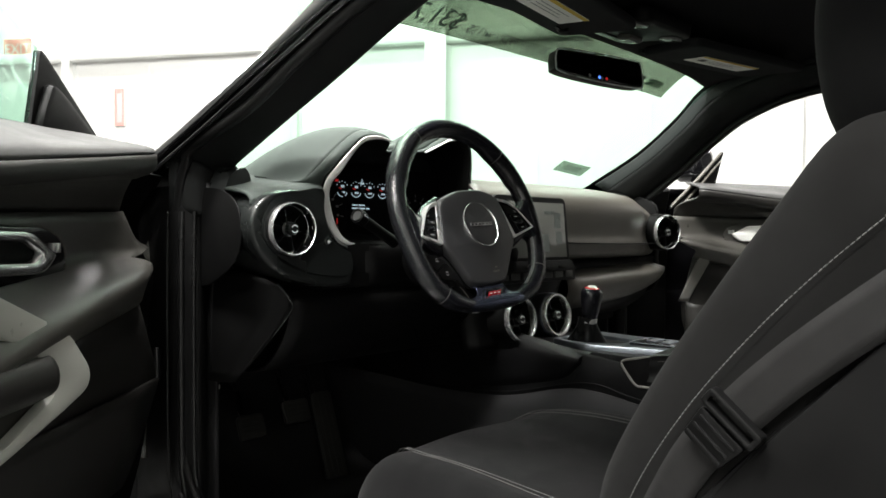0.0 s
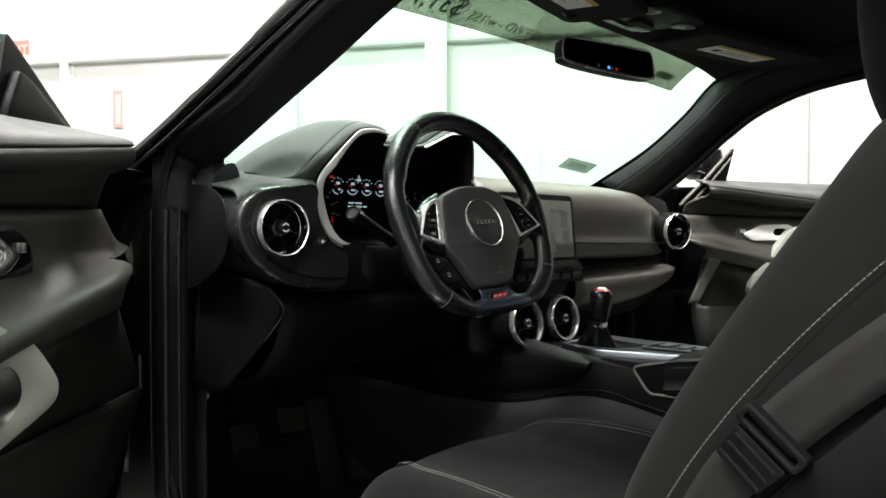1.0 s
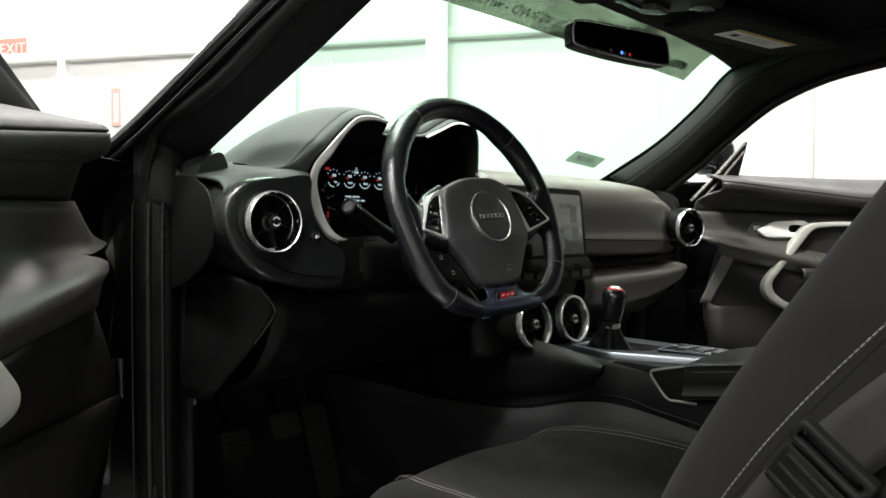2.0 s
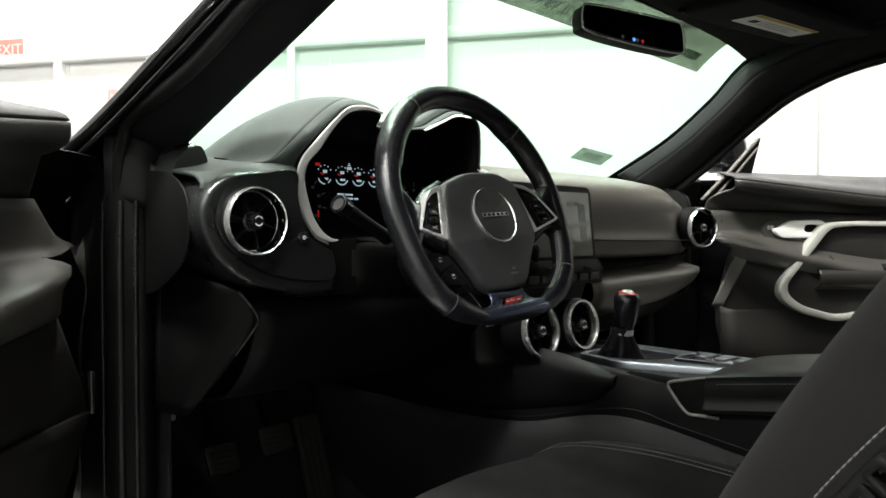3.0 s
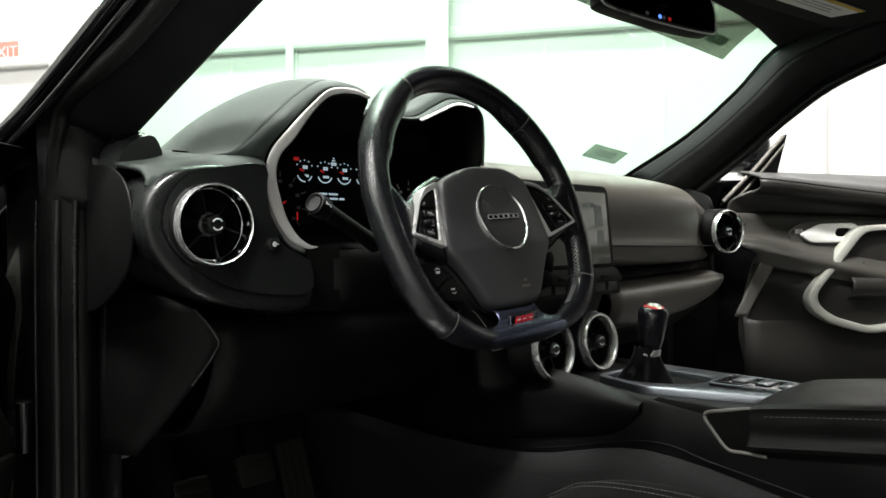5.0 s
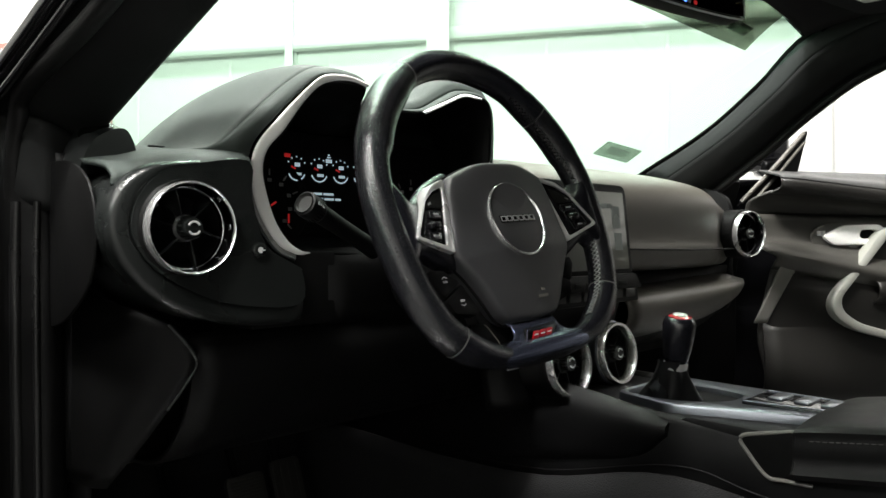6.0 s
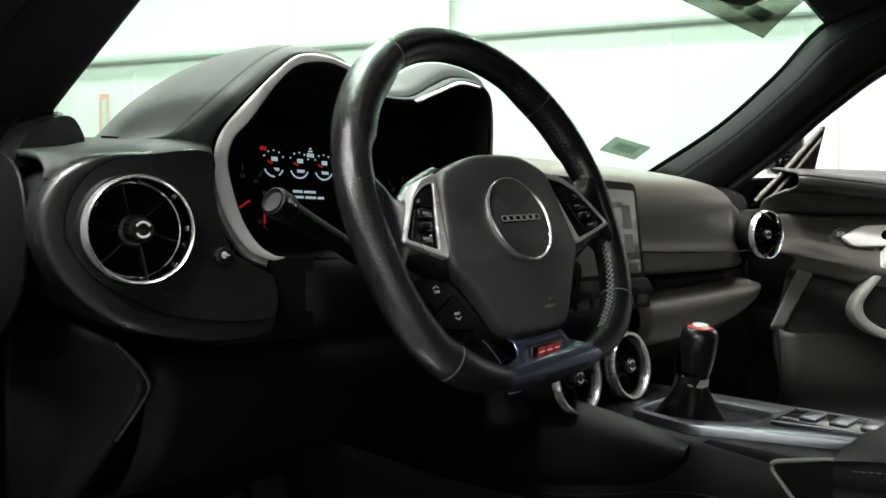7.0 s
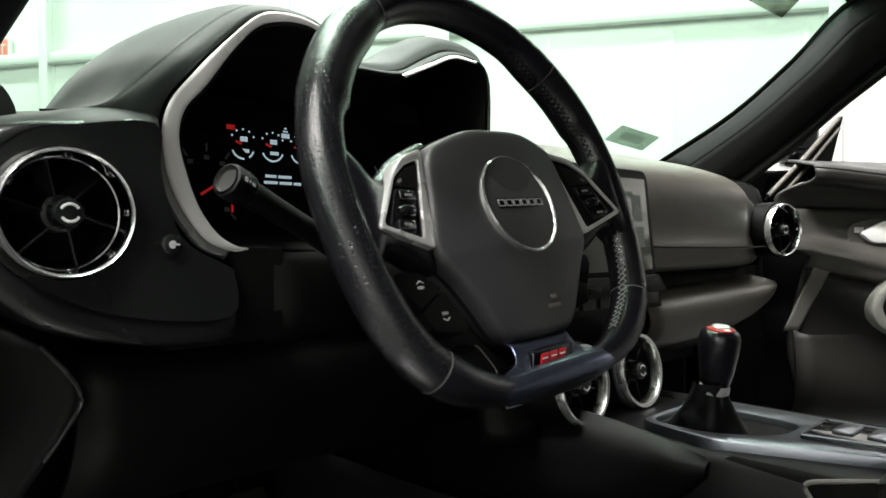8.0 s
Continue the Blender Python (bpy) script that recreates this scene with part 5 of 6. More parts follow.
part("stem", lathe([(0.0120, 0.026), (0.0112, 0.06), (0.0112, 0.11), (0.013, 0.15)], 24), PLASTIC_DARK, stalk, "black stem")
for i in range(24):
    a = 2 * math.pi * i / 24
    part("knob_rib", box(-0.0004, 0.0004, -0.0003, 0.0006, 0.012, 0.0195, m=Matrix.Rotation(a, 4, "Z") @ Matrix.Translation((0, 0.0151, 0))), PLASTIC, stalk)
STALK_SIGN = Matrix.Rotation(radians(-100), 4, "Z") @ Matrix.Translation((0, 0.0156, 0))
for i, (h, w) in enumerate(((0.0020, 0.0016), (0.0010, 0.0010), (0.0020, 0.0016))):
    part("sign", rim_frame([(-h, -w), (h, -w), (h, w), (-h, w)], [(-h * 0.5, -w * 0.5), (h * 0.5, -w * 0.5), (h * 0.5, w * 0.5), (-h * 0.5, w * 0.5)], -0.0004, 0.0002, m=STALK_SIGN @ Matrix.Translation((0.0, -0.0004, 0.0055 + i * 0.0046)) @ Matrix.Rotation(radians(-90), 4, "X")), MARK, stalk, "white printed sign")

# ---------------------------------------------------------------- centre stack and console
scr = thing("centre_screen", m=pose(0.0, -0.012, 0.872, -6) @ BACK, label="dark touch screen in a black frame over the centre vents", category="screen")
OUT = rounded([(-0.130, -0.077), (0.130, -0.077), (0.130, 0.077), (-0.130, 0.077)], 0.018)
part("frame", slab(OUT, -0.05, 0.006, 0.004), PLASTIC_DARK, scr, "gloss black screen frame")
part("glass_panel", slab(grown(OUT, -0.014), 0.0062, 0.0078, 0.0006), SCREEN, scr, "grey reflecting glass")
for x, y, w, h in ((0.088, 0.022, 0.012, 0.018), (0.090, -0.018, 0.011, 0.014), (0.060, 0.040, 0.02, 0.004), (0.03, -0.03, 0.02, 0.02)):
    part("screen_tile", box(x - w, x + w, y - h, y + h, 0.0079, 0.0082), SCREEN_TILE, scr, "dim pale tile on the screen")
part("shelf", slab(rounded([(-0.145, -0.095), (0.150, -0.095), (0.130, -0.070), (-0.130, -0.070)], 0.006), -0.03, 0.009, 0.004), PLASTIC_DARK, scr, "black shelf under the screen")
for x in (-0.09, -0.03, 0.03, 0.09):
    part("shelf_key", slab(rounded([(x - 0.013, -0.090), (x + 0.013, -0.090), (x + 0.013, -0.082), (x - 0.013, -0.082)], 0.002), 0.009, 0.0105, 0.0006), PLASTIC_DARK, scr, "dark key")

stack = thing("centre_stack", world_coords=(0, 0.02, 0.60), label="black centre stack with a silver key row over round vents", category="console")
part("body", surf([[(-0.16, y + 0.03, z), (-0.13, y, z), (-0.05, y - 0.004, z), (0.05, y - 0.004, z), (0.14, y, z), (0.185, y + 0.05, z)] for y, z in ((0.012, 0.80), (0.006, 0.76), (0.018, 0.72), (0.024, 0.66), (0.012, 0.61))], 3, 3), PLASTIC_DARK, stack, solid=0.006)
part("key_rail", slab(rounded([(-0.15, 0.752), (0.188, 0.752), (0.180, 0.786), (-0.145, 0.786)], 0.005), -0.03, 0.002, 0.003, BACK), PLASTIC_DARK, stack, "black key rail")
for i in range(8):
    x = -0.125 + i * 0.040
    part("key", slab(rounded([(x - 0.015, 0.760), (x + 0.015, 0.760), (x + 0.015, 0.775), (x - 0.015, 0.775)], 0.002), 0.002, 0.0050, 0.001, BACK), SEAM, stack, "dull silver key")

con = thing("centre_console", world_coords=(0.02, -0.3, 0.235), label="black centre console with silver top plate and padded armrest", category="console")
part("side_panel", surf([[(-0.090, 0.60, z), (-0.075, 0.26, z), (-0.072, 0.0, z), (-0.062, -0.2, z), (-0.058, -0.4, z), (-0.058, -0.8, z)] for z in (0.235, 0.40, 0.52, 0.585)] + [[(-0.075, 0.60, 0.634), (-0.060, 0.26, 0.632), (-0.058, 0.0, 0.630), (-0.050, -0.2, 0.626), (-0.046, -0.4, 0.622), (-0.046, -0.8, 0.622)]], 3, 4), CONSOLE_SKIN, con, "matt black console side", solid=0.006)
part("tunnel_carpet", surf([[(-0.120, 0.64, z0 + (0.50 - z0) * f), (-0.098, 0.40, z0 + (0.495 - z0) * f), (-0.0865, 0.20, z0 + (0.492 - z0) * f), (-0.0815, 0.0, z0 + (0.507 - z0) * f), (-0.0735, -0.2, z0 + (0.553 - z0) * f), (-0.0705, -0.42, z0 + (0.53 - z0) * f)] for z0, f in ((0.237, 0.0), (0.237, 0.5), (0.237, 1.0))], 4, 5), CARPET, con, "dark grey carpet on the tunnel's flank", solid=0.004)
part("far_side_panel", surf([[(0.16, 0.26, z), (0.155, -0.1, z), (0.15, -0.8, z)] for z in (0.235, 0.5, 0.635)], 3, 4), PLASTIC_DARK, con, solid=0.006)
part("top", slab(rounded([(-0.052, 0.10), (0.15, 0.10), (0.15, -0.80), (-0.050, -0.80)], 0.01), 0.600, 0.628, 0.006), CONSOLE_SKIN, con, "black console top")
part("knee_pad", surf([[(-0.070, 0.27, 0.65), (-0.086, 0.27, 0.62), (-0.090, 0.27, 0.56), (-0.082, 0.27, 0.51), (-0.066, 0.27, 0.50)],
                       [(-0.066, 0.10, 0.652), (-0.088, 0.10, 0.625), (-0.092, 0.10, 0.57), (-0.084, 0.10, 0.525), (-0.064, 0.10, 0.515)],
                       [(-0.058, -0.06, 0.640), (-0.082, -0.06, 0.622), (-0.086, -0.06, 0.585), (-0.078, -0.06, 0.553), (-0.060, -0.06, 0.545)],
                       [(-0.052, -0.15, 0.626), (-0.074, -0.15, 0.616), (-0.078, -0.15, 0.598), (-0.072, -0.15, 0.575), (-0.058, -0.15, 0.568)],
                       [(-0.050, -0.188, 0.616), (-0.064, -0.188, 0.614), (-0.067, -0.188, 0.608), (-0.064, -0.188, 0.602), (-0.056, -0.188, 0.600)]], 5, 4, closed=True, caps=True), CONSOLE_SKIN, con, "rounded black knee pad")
part("side_seam", tube(spline([(-0.0795, 0.2, 0.50), (-0.0765, 0.0, 0.515), (-0.068, -0.2, 0.565), (-0.066, -0.30, 0.555), (-0.066, -0.42, 0.54)], 6), 0.0012, n=6), CONSOLE_SKIN, con, "moulded seam line")
PLATE = rounded([(-0.030, -0.09), (0.135, -0.09), (0.130, -0.25), (0.105, -0.40), (0.030, -0.395), (-0.006, -0.300), (-0.051, -0.18)], 0.02)
HOLE = rounded([(-0.020, -0.10), (0.090, -0.10), (0.085, -0.20), (0.075, -0.235), (0.024, -0.235), (-0.004, -0.215), (-0.030, -0.165)], 0.02)
part("silver_plate", rim_frame(PLATE, HOLE, 0.626, 0.640, 0.004), PLATE_METAL, con, "satin silver top plate")
part("selector_panel", slab(rounded([(0.014, -0.252), (0.100, -0.252), (0.098, -0.385), (0.036, -0.380)], 0.006), 0.638, 0.645, 0.003), PIANO, con, "gloss black switch panel")
part("panel_rim", tube([(x, y, 0.645) for x, y in rounded([(0.014, -0.252), (0.100, -0.252), (0.098, -0.385), (0.036, -0.380)], 0.006)], 0.0010, n=6, closed=True), PLATE_METAL, con, "thin chrome line")
for y in (-0.285, -0.318, -0.35):
    part("toggle", slab(rounded([(0.042, y - 0.010), (0.084, y - 0.010), (0.084, y + 0.010), (0.042, y + 0.010)], 0.003), 0.645, 0.6485, 0.0012), PLATE_METAL, con, "satin silver toggle key")
# pocket has no depth; its inner shade is a black slab
part("pocket", slab(rounded([(-0.284, 0.619), (-0.345, 0.636), (-0.352, 0.588), (-0.318, 0.577)], 0.004), 0.062, 0.066, 0.001, axes((0, 0, 0), (0, 1, 0), (0, 0, 1), (-1, 0, 0)) @ Matrix.Diagonal((1, 1, 1, 1))), CLUSTER_AND_SHADE, con, "flat black slab painted as the shade of an open pocket")
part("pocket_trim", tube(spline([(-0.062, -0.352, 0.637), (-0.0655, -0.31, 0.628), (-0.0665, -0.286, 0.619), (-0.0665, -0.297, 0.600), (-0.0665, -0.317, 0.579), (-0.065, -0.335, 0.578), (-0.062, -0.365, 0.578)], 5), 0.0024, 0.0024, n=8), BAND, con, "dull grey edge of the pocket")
part("armrest", surf([[(-0.062, y, 0.584 + k), (-0.072, y, 0.606 + k), (-0.071, y, 0.632 + k), (-0.058, y, 0.645 + k - e), (0.05, y, 0.650 + k - e), (0.15, y, 0.644 + k - e), (0.162, y, 0.615 + k), (0.155, y, 0.584 + k)]
                      for y, k, e in ((-0.350, 0.0, 0.012), (-0.360, 0.0, 0.0), (-0.5, 0.022, 0.0), (-0.65, 0.042, 0.0), (-0.8, 0.055, 0.0))], 3, 4, closed=True, caps=True), ARMREST, con, "black padded armrest rising to the rear")
part("armrest_stitch", dashes(spline([(-0.0728, y, 0.630 + k) for y, k in ((-0.365, 0.001), (-0.5, 0.022), (-0.65, 0.042), (-0.79, 0.054))], 5), 0.005, 0.0018, 0.0007), SEAM, con, "grey seam stitching")

gear = thing("gear_lever", world_coords=(0.0, -0.165, 0.628), label="black leather gear knob with a red cap on a gathered boot", category="gear lever")
bm = lathe([(0.0, 0.0), (0.014, 0.0), (0.020, -0.004), (0.0225, -0.012), (0.0215, -0.028), (0.0185, -0.050), (0.0155, -0.064), (0.0135, -0.068)], 32, pose(-0.006, -0.178, 0.752, 8, -4))
part("knob", bm, LEATHER, gear, "black leather knob")
part("cap", lathe([(0.0, 0.0022), (0.010, 0.0018), (0.0155, 0.0), (0.016, -0.0025)], 32, pose(-0.006, -0.178, 0.752, 8, -4)), RED, gear, "red inlaid cap")
part("shift_disc", lathe([(0.0, 0.0034), (0.0085, 0.0032), (0.0098, 0.0024), (0.0102, 0.0012)], 32, pose(-0.006, -0.178, 0.752, 8, -4)), SATIN, gear, "worn silver disc in the cap")
part("collar", lathe([(0.0150, -0.064), (0.0165, -0.068), (0.0160, -0.074), (0.0130, -0.076)], 32, pose(-0.006, -0.178, 0.752, 8, -4)), SATIN, gear, "dull silver collar")
rows = []
for f in np.linspace(0, 1, 7):
    z, r = 0.690 - f * 0.062, 0.013 + 0.023 * f ** 1.5
    rows.append([(-0.008 + 0.034 * f + r * 1.15 * (1 + 0.10 * math.sin(5 * a + 3 * f)) * math.cos(a), -0.165 + 0.02 * f + r * 1.3 * (1 + 0.10 * math.sin(5 * a + 3 * f)) * math.sin(a), z) for a in np.linspace(0, 2 * math.pi, 25)[:-1]])
part("boot", surf(rows, 3, 2, closed=True), RUBBER_GLOSS, gear, "gathered black leather boot")
part("boot_tray", slab(HOLE, 0.6285, 0.632, 0.001), PLASTIC_DARK, gear)

# ---------------------------------------------------------------- seats and belt
seat = thing("driver_seat", world_coords=(-0.33, -0.40, 0.235), label="dark grey cloth sports seat with stitched side bolsters", category="seat")
D, F, BASE = Vector((0, -0.50, 0.866)), Vector((0, 0.866, 0.50)), Vector((-0.33, -0.612, 0.502))


def back_row(s, half, bolster, depth, bend=0.0):
    """A loop of the backrest at s metres up: half width, how far the bolsters stand forward, depth."""
    sec = [(-half + 0.02, -depth), (-half - 0.005, -depth * 0.4), (-half, bolster * 0.5), (-half + 0.028, bolster), (-half + 0.075, bolster * 0.62), (-half + 0.12, 0.004), (0, -0.006),
           (half - 0.12, 0.004), (half - 0.075, bolster * 0.62), (half - 0.028, bolster), (half, bolster * 0.5), (half + 0.005, -depth * 0.4), (half - 0.02, -depth), (0, -depth - 0.01)]
    return [tuple(BASE + D * s + F * (f + bend) + Vector((x, 0, 0))) for x, f in sec]


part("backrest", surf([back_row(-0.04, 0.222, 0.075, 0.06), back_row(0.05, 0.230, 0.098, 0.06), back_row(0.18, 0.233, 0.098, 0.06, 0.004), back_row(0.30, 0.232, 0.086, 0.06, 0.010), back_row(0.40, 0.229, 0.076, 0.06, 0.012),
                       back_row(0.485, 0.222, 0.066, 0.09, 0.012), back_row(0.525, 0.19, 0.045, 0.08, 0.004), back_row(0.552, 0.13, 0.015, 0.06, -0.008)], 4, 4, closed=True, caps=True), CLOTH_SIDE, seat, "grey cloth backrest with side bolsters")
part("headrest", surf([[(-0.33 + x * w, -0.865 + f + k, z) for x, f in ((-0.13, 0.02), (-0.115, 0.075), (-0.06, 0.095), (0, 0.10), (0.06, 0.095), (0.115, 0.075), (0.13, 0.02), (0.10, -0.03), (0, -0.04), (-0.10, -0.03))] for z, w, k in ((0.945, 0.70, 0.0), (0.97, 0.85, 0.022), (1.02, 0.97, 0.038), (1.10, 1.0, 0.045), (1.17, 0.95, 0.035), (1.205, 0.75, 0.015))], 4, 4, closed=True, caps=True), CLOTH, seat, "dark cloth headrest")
# added panel: black stands for the unlit cabin behind the belt
part("shade_panel", slab(rounded([(-0.70, 0.30), (-0.66, 0.56), (-0.73, 0.655), (-0.86, 0.80), (-1.02, 0.90), (-1.10, 0.72), (-0.98, 0.30)], 0.04), 0.0, 0.012, 0.004, axes((-0.564, 0, 0), (0, 1, 0), (0, 0, 1), (-1, 0, 0))), PLASTIC_DARK, seat, "added black panel standing for the rear cabin's shade")
seam = []
for s, h, f in ((0.0, 0.226, 0.045), (0.10, 0.2365, 0.050), (0.20, 0.2410, 0.045), (0.30, 0.2415, 0.030), (0.38, 0.2395, 0.012), (0.45, 0.2345, -0.008), (0.50, 0.222, -0.02)):
    seam.append(tuple(BASE + D * s + F * f + Vector((-h, 0, 0))))
part("backrest_seam", dashes(spline(seam, 6), 0.0045, 0.0013, 0.0007), SEAM, seat, "grey double seam on the bolster")


def cushion_row(y, top, bol, half):
    sec = [(-half + 0.03, 0.30), (-half - 0.01, 0.40), (-half, bol - 0.03), (-half + 0.04, bol), (-half + 0.10, (bol + top) / 2), (-half + 0.14, top), (0, top + 0.004),
           (half - 0.14, top), (half - 0.10, (bol + top) / 2), (half - 0.04, bol), (half, bol - 0.03), (half + 0.01, 0.40), (half - 0.03, 0.30)]
    return [(-0.33 + x, y, z) for x, z in sec]


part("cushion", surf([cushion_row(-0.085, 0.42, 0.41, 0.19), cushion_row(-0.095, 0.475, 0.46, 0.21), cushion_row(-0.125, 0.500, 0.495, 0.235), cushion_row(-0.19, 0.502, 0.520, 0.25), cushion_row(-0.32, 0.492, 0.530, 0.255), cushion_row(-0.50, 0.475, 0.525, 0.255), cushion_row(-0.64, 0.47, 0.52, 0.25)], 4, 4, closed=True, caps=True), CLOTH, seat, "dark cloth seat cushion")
for s in (-1, 1):
    for k in (0, 0.012):
        line = [(-0.33 + s * (0.145 + k), -0.115, 0.495), (-0.33 + s * (0.160 + k), -0.15, 0.5125 + k * 0.2), (-0.33 + s * (0.178 + k), -0.21, 0.5215 + k * 0.2), (-0.33 + s * (0.185 + k), -0.32, 0.528 + k * 0.2), (-0.33 + s * (0.187 + k), -0.50, 0.524)]
        part("cushion_stitch", dashes(spline(line, 6), 0.0042, 0.0018, 0.0007), SEAM, seat, "grey double stitching")
part("seat_base", slab(rounded([(-0.52, -0.14), (-0.14, -0.14), (-0.14, -0.66), (-0.52, -0.66)], 0.03), 0.236, 0.36, 0.01), PLASTIC_DARK, seat, "black plastic seat base")
part("side_cover", slab(rounded([(-0.16, 0.26), (-0.12, 0.40), (-0.62, 0.42), (-0.70, 0.30)], 0.03), 0.565, 0.580, 0.005, axes((0, 0, 0), (0, 1, 0), (0, 0, 1), (-1, 0, 0))), PLASTIC_DARK, seat, "black seat side cover")
# second added panel, near-black, covers the lit seat side behind the strap
part("shade_backing", slab(rounded([(-0.605, 0.46), (-0.66, 0.575), (-0.735, 0.665), (-0.80, 0.735), (-0.90, 0.815), (-1.02, 0.90), (-1.16, 0.92), (-1.06, 0.62), (-0.90, 0.42), (-0.62, 0.38)], 0.03), 0.530, 0.5735, 0.006, axes((0, 0, 0), (0, 1, 0), (0, 0, 1), (-1, 0, 0))), CLUSTER_AND_SHADE, seat, "added near-black panel for the shade behind the belt")

belt = thing("seat_belt", world_coords=(-0.57, -0.72, 0.40), label="black seat belt hanging beside the seat, with plastic guide", category="seat belt")
def ribbon(path, w, across, t=0.0012):
    a = Vector(across).normalized() * w / 2
    return surf([[tuple(Vector(p) - a), tuple(p), tuple(Vector(p) + a)] for p in path], 5, 2), t
strap, t = ribbon([(-0.560, -0.60, 0.50), (-0.572, -0.665, 0.625), (-0.578, -0.715, 0.688), (-0.579, -0.78, 0.755), (-0.58, -0.88, 0.84), (-0.60, -1.0, 0.93)], 0.046, (0, 0.68, 0.73))
part("strap", strap, BELT, belt, "black woven webbing", solid=t)
GUIDE = axes((-0.583, -0.718, 0.690), Vector((0, -0.77, -0.64)), Vector((0, -0.64, 0.77)), Vector((-1, 0, 0))) @ Matrix.Scale(0.9, 4)
part("guide", rim_frame(rounded([(-0.036, -0.010), (0.036, -0.010), (0.036, 0.012), (-0.036, 0.012)], 0.006), rounded([(-0.029, -0.0035), (0.029, -0.0035), (0.029, 0.004), (-0.029, 0.004)], 0.002), -0.006, 0.008, 0.003, GUIDE), PLASTIC_DARK, belt, "black plastic belt guide")
part("tongue", slab(rounded([(-0.026, -0.052), (0.026, -0.052), (0.030, -0.014), (-0.030, -0.014)], 0.004), -0.003, 0.004, 0.0015, GUIDE), PLASTIC_DARK, belt, "dark tongue")
for k in (-0.022, -0.034, -0.046):
    part("tongue_rib", box(-0.024, 0.024, k - 0.002, k + 0.002, 0.004, 0.0065, 0.0008, m=GUIDE), ARMREST, belt)
catch = thing("belt_buckle", world_coords=(-0.085, -0.42, 0.45), label="black belt buckle with a red key beside the console", category="belt buckle")
part("body", box(-0.100, -0.072, -0.43, -0.405, 0.45, 0.530, 0.006), PLASTIC_DARK, catch)
part("release_key", box(-0.093, -0.080, -0.424, -0.412, 0.530, 0.533, 0.001), RED, catch, "red release key")

# ---------------------------------------------------------------- doors
def door(side, m, label):
    d = part("door", surf([[(u, v - 0.02 * ((u - 0.6) / 0.6) ** 2, z) for u in (0.0, 0.3, 0.6, 0.9, 1.22)] for z, v in ((0.36, -0.05), (0.55, -0.085), (0.80, -0.075), (0.93, -0.03), (0.985, 0.02))], 3, 4), PAINT, None, label, solid=0.004)
    d.data.transform(Matrix.Diagonal((1, -1, 1, 1)) if side > 0 else Matrix())
    d.parent, d.matrix_basis = car, LOCAL[car] @ m
    LOCAL[d] = Matrix.Diagonal((1, -1, 1, 1)) if side > 0 else Matrix()

    def panel_row(u, lip=1.0):
        # z, inward depth of the lining
        prof = [(1.005, 0.030), (0.999, 0.070), (0.991, 0.110), (0.983, 0.155), (0.977, 0.163), (0.958, 0.161), (0.948, 0.130), (0.925, 0.095), (0.895, 0.082), (0.850, 0.082), (0.824, 0.087), (0.802, 0.110), (0.784, 0.134), (0.764, 0.137), (0.732, 0.106), (0.60, 0.095), (0.50, 0.085), (0.42, 0.06)]
        # driver's lower lining leans under so that it renders darker
        if side < 0:
            prof[15:] = [(0.60, 0.090), (0.50, 0.050), (0.42, 0.005)]
        return [(u, v, z) for z, v in prof]
    FRONT = (0.20, 0.20, 0.20, 0.20, 0.20, 0.20, 0.19, 0.15, 0.145, 0.10, 0.065, 0.165, 0.150, 0.175, 0.13, 0.03, 0.06, 0.09)   # front edge, by height
    if side > 0:
        FRONT = FRONT[:13] + (0.20, 0.20, 0.17, 0.19, 0.21)
    FALL = (0.04, 0.06, 0.09, 0.11, 0.13, 0.13, 0.10, 0.06, 0.04, 0.03, 0.08, 0.16, 0.22, 0.22, 0.20, 0.02, 0.02, 0.02)       # fall of each line towards the rear
    LIFT = (0,) * 10 + (0.01, 0.02, 0.028, 0.028, 0.026, 0, 0, 0)
    rows = []
    for u in (0.20, 0.23, 0.32, 0.45, 0.65, 0.90, 1.18):
        row = []
        for (pu, pv, pz), u0, fall, lift in zip(panel_row(u), FRONT, FALL, LIFT):
            w = min(1.0, max(0.0, (u - 0.20) / 0.20))
            row.append((u0 + (u - 0.20) * (1 - w) + (u - u0) * w, pv * (1.0 if u > 0.21 else 0.94), pz + lift - fall * min(0.42, max(0, u - 0.20))))
        rows.append(row)
    part("ledge", surf([r[:5] for r in rows], 4, 3), LEDGE, d, "soft grey top ledge", solid=0.006, off=1)
    # same ledge, its unlit front face given a darker colour
    part("ledge_nose", surf([r[4:7] for r in rows], 4, 3), DOOR_LOW, d, "rolled nose of the ledge, its shade painted dark", solid=0.006, off=1)
    # same lining, with the shade below the ledge painted in
    part("shaded_strip", surf([r[6:9] for r in rows], 4, 3), DOOR_UNDER_SHADE, d, "lining strip under the ledge, its shade painted dark", solid=0.006, off=1)
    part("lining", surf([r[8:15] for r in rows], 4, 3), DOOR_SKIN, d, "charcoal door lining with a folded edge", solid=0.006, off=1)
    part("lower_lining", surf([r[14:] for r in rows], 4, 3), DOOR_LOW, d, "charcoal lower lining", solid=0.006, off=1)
    part("front_edge", slab([tuple(p) for p in spline([*([(0.02, 0.95), (0.055, 0.955), (0.12, 0.96)] if side < 0 else [(0.0, 0.995), (0.06, 0.992), (0.12, 0.975)]), (0.06, 0.90), (0.07, 0.83), (0.095, 0.78), (0.08, 0.70), (0.08, 0.55), (0.05, 0.43), (0.02, 0.42)], 3, True)], 0.005, 0.13, 0.006, axes((0, 0, 0), (0, 1, 0), (0, 0, 1), (1, 0, 0)) @ Matrix.Diagonal((0.75, 1, 1, 1))), PLASTIC_DARK, d, "black front edge of the door")
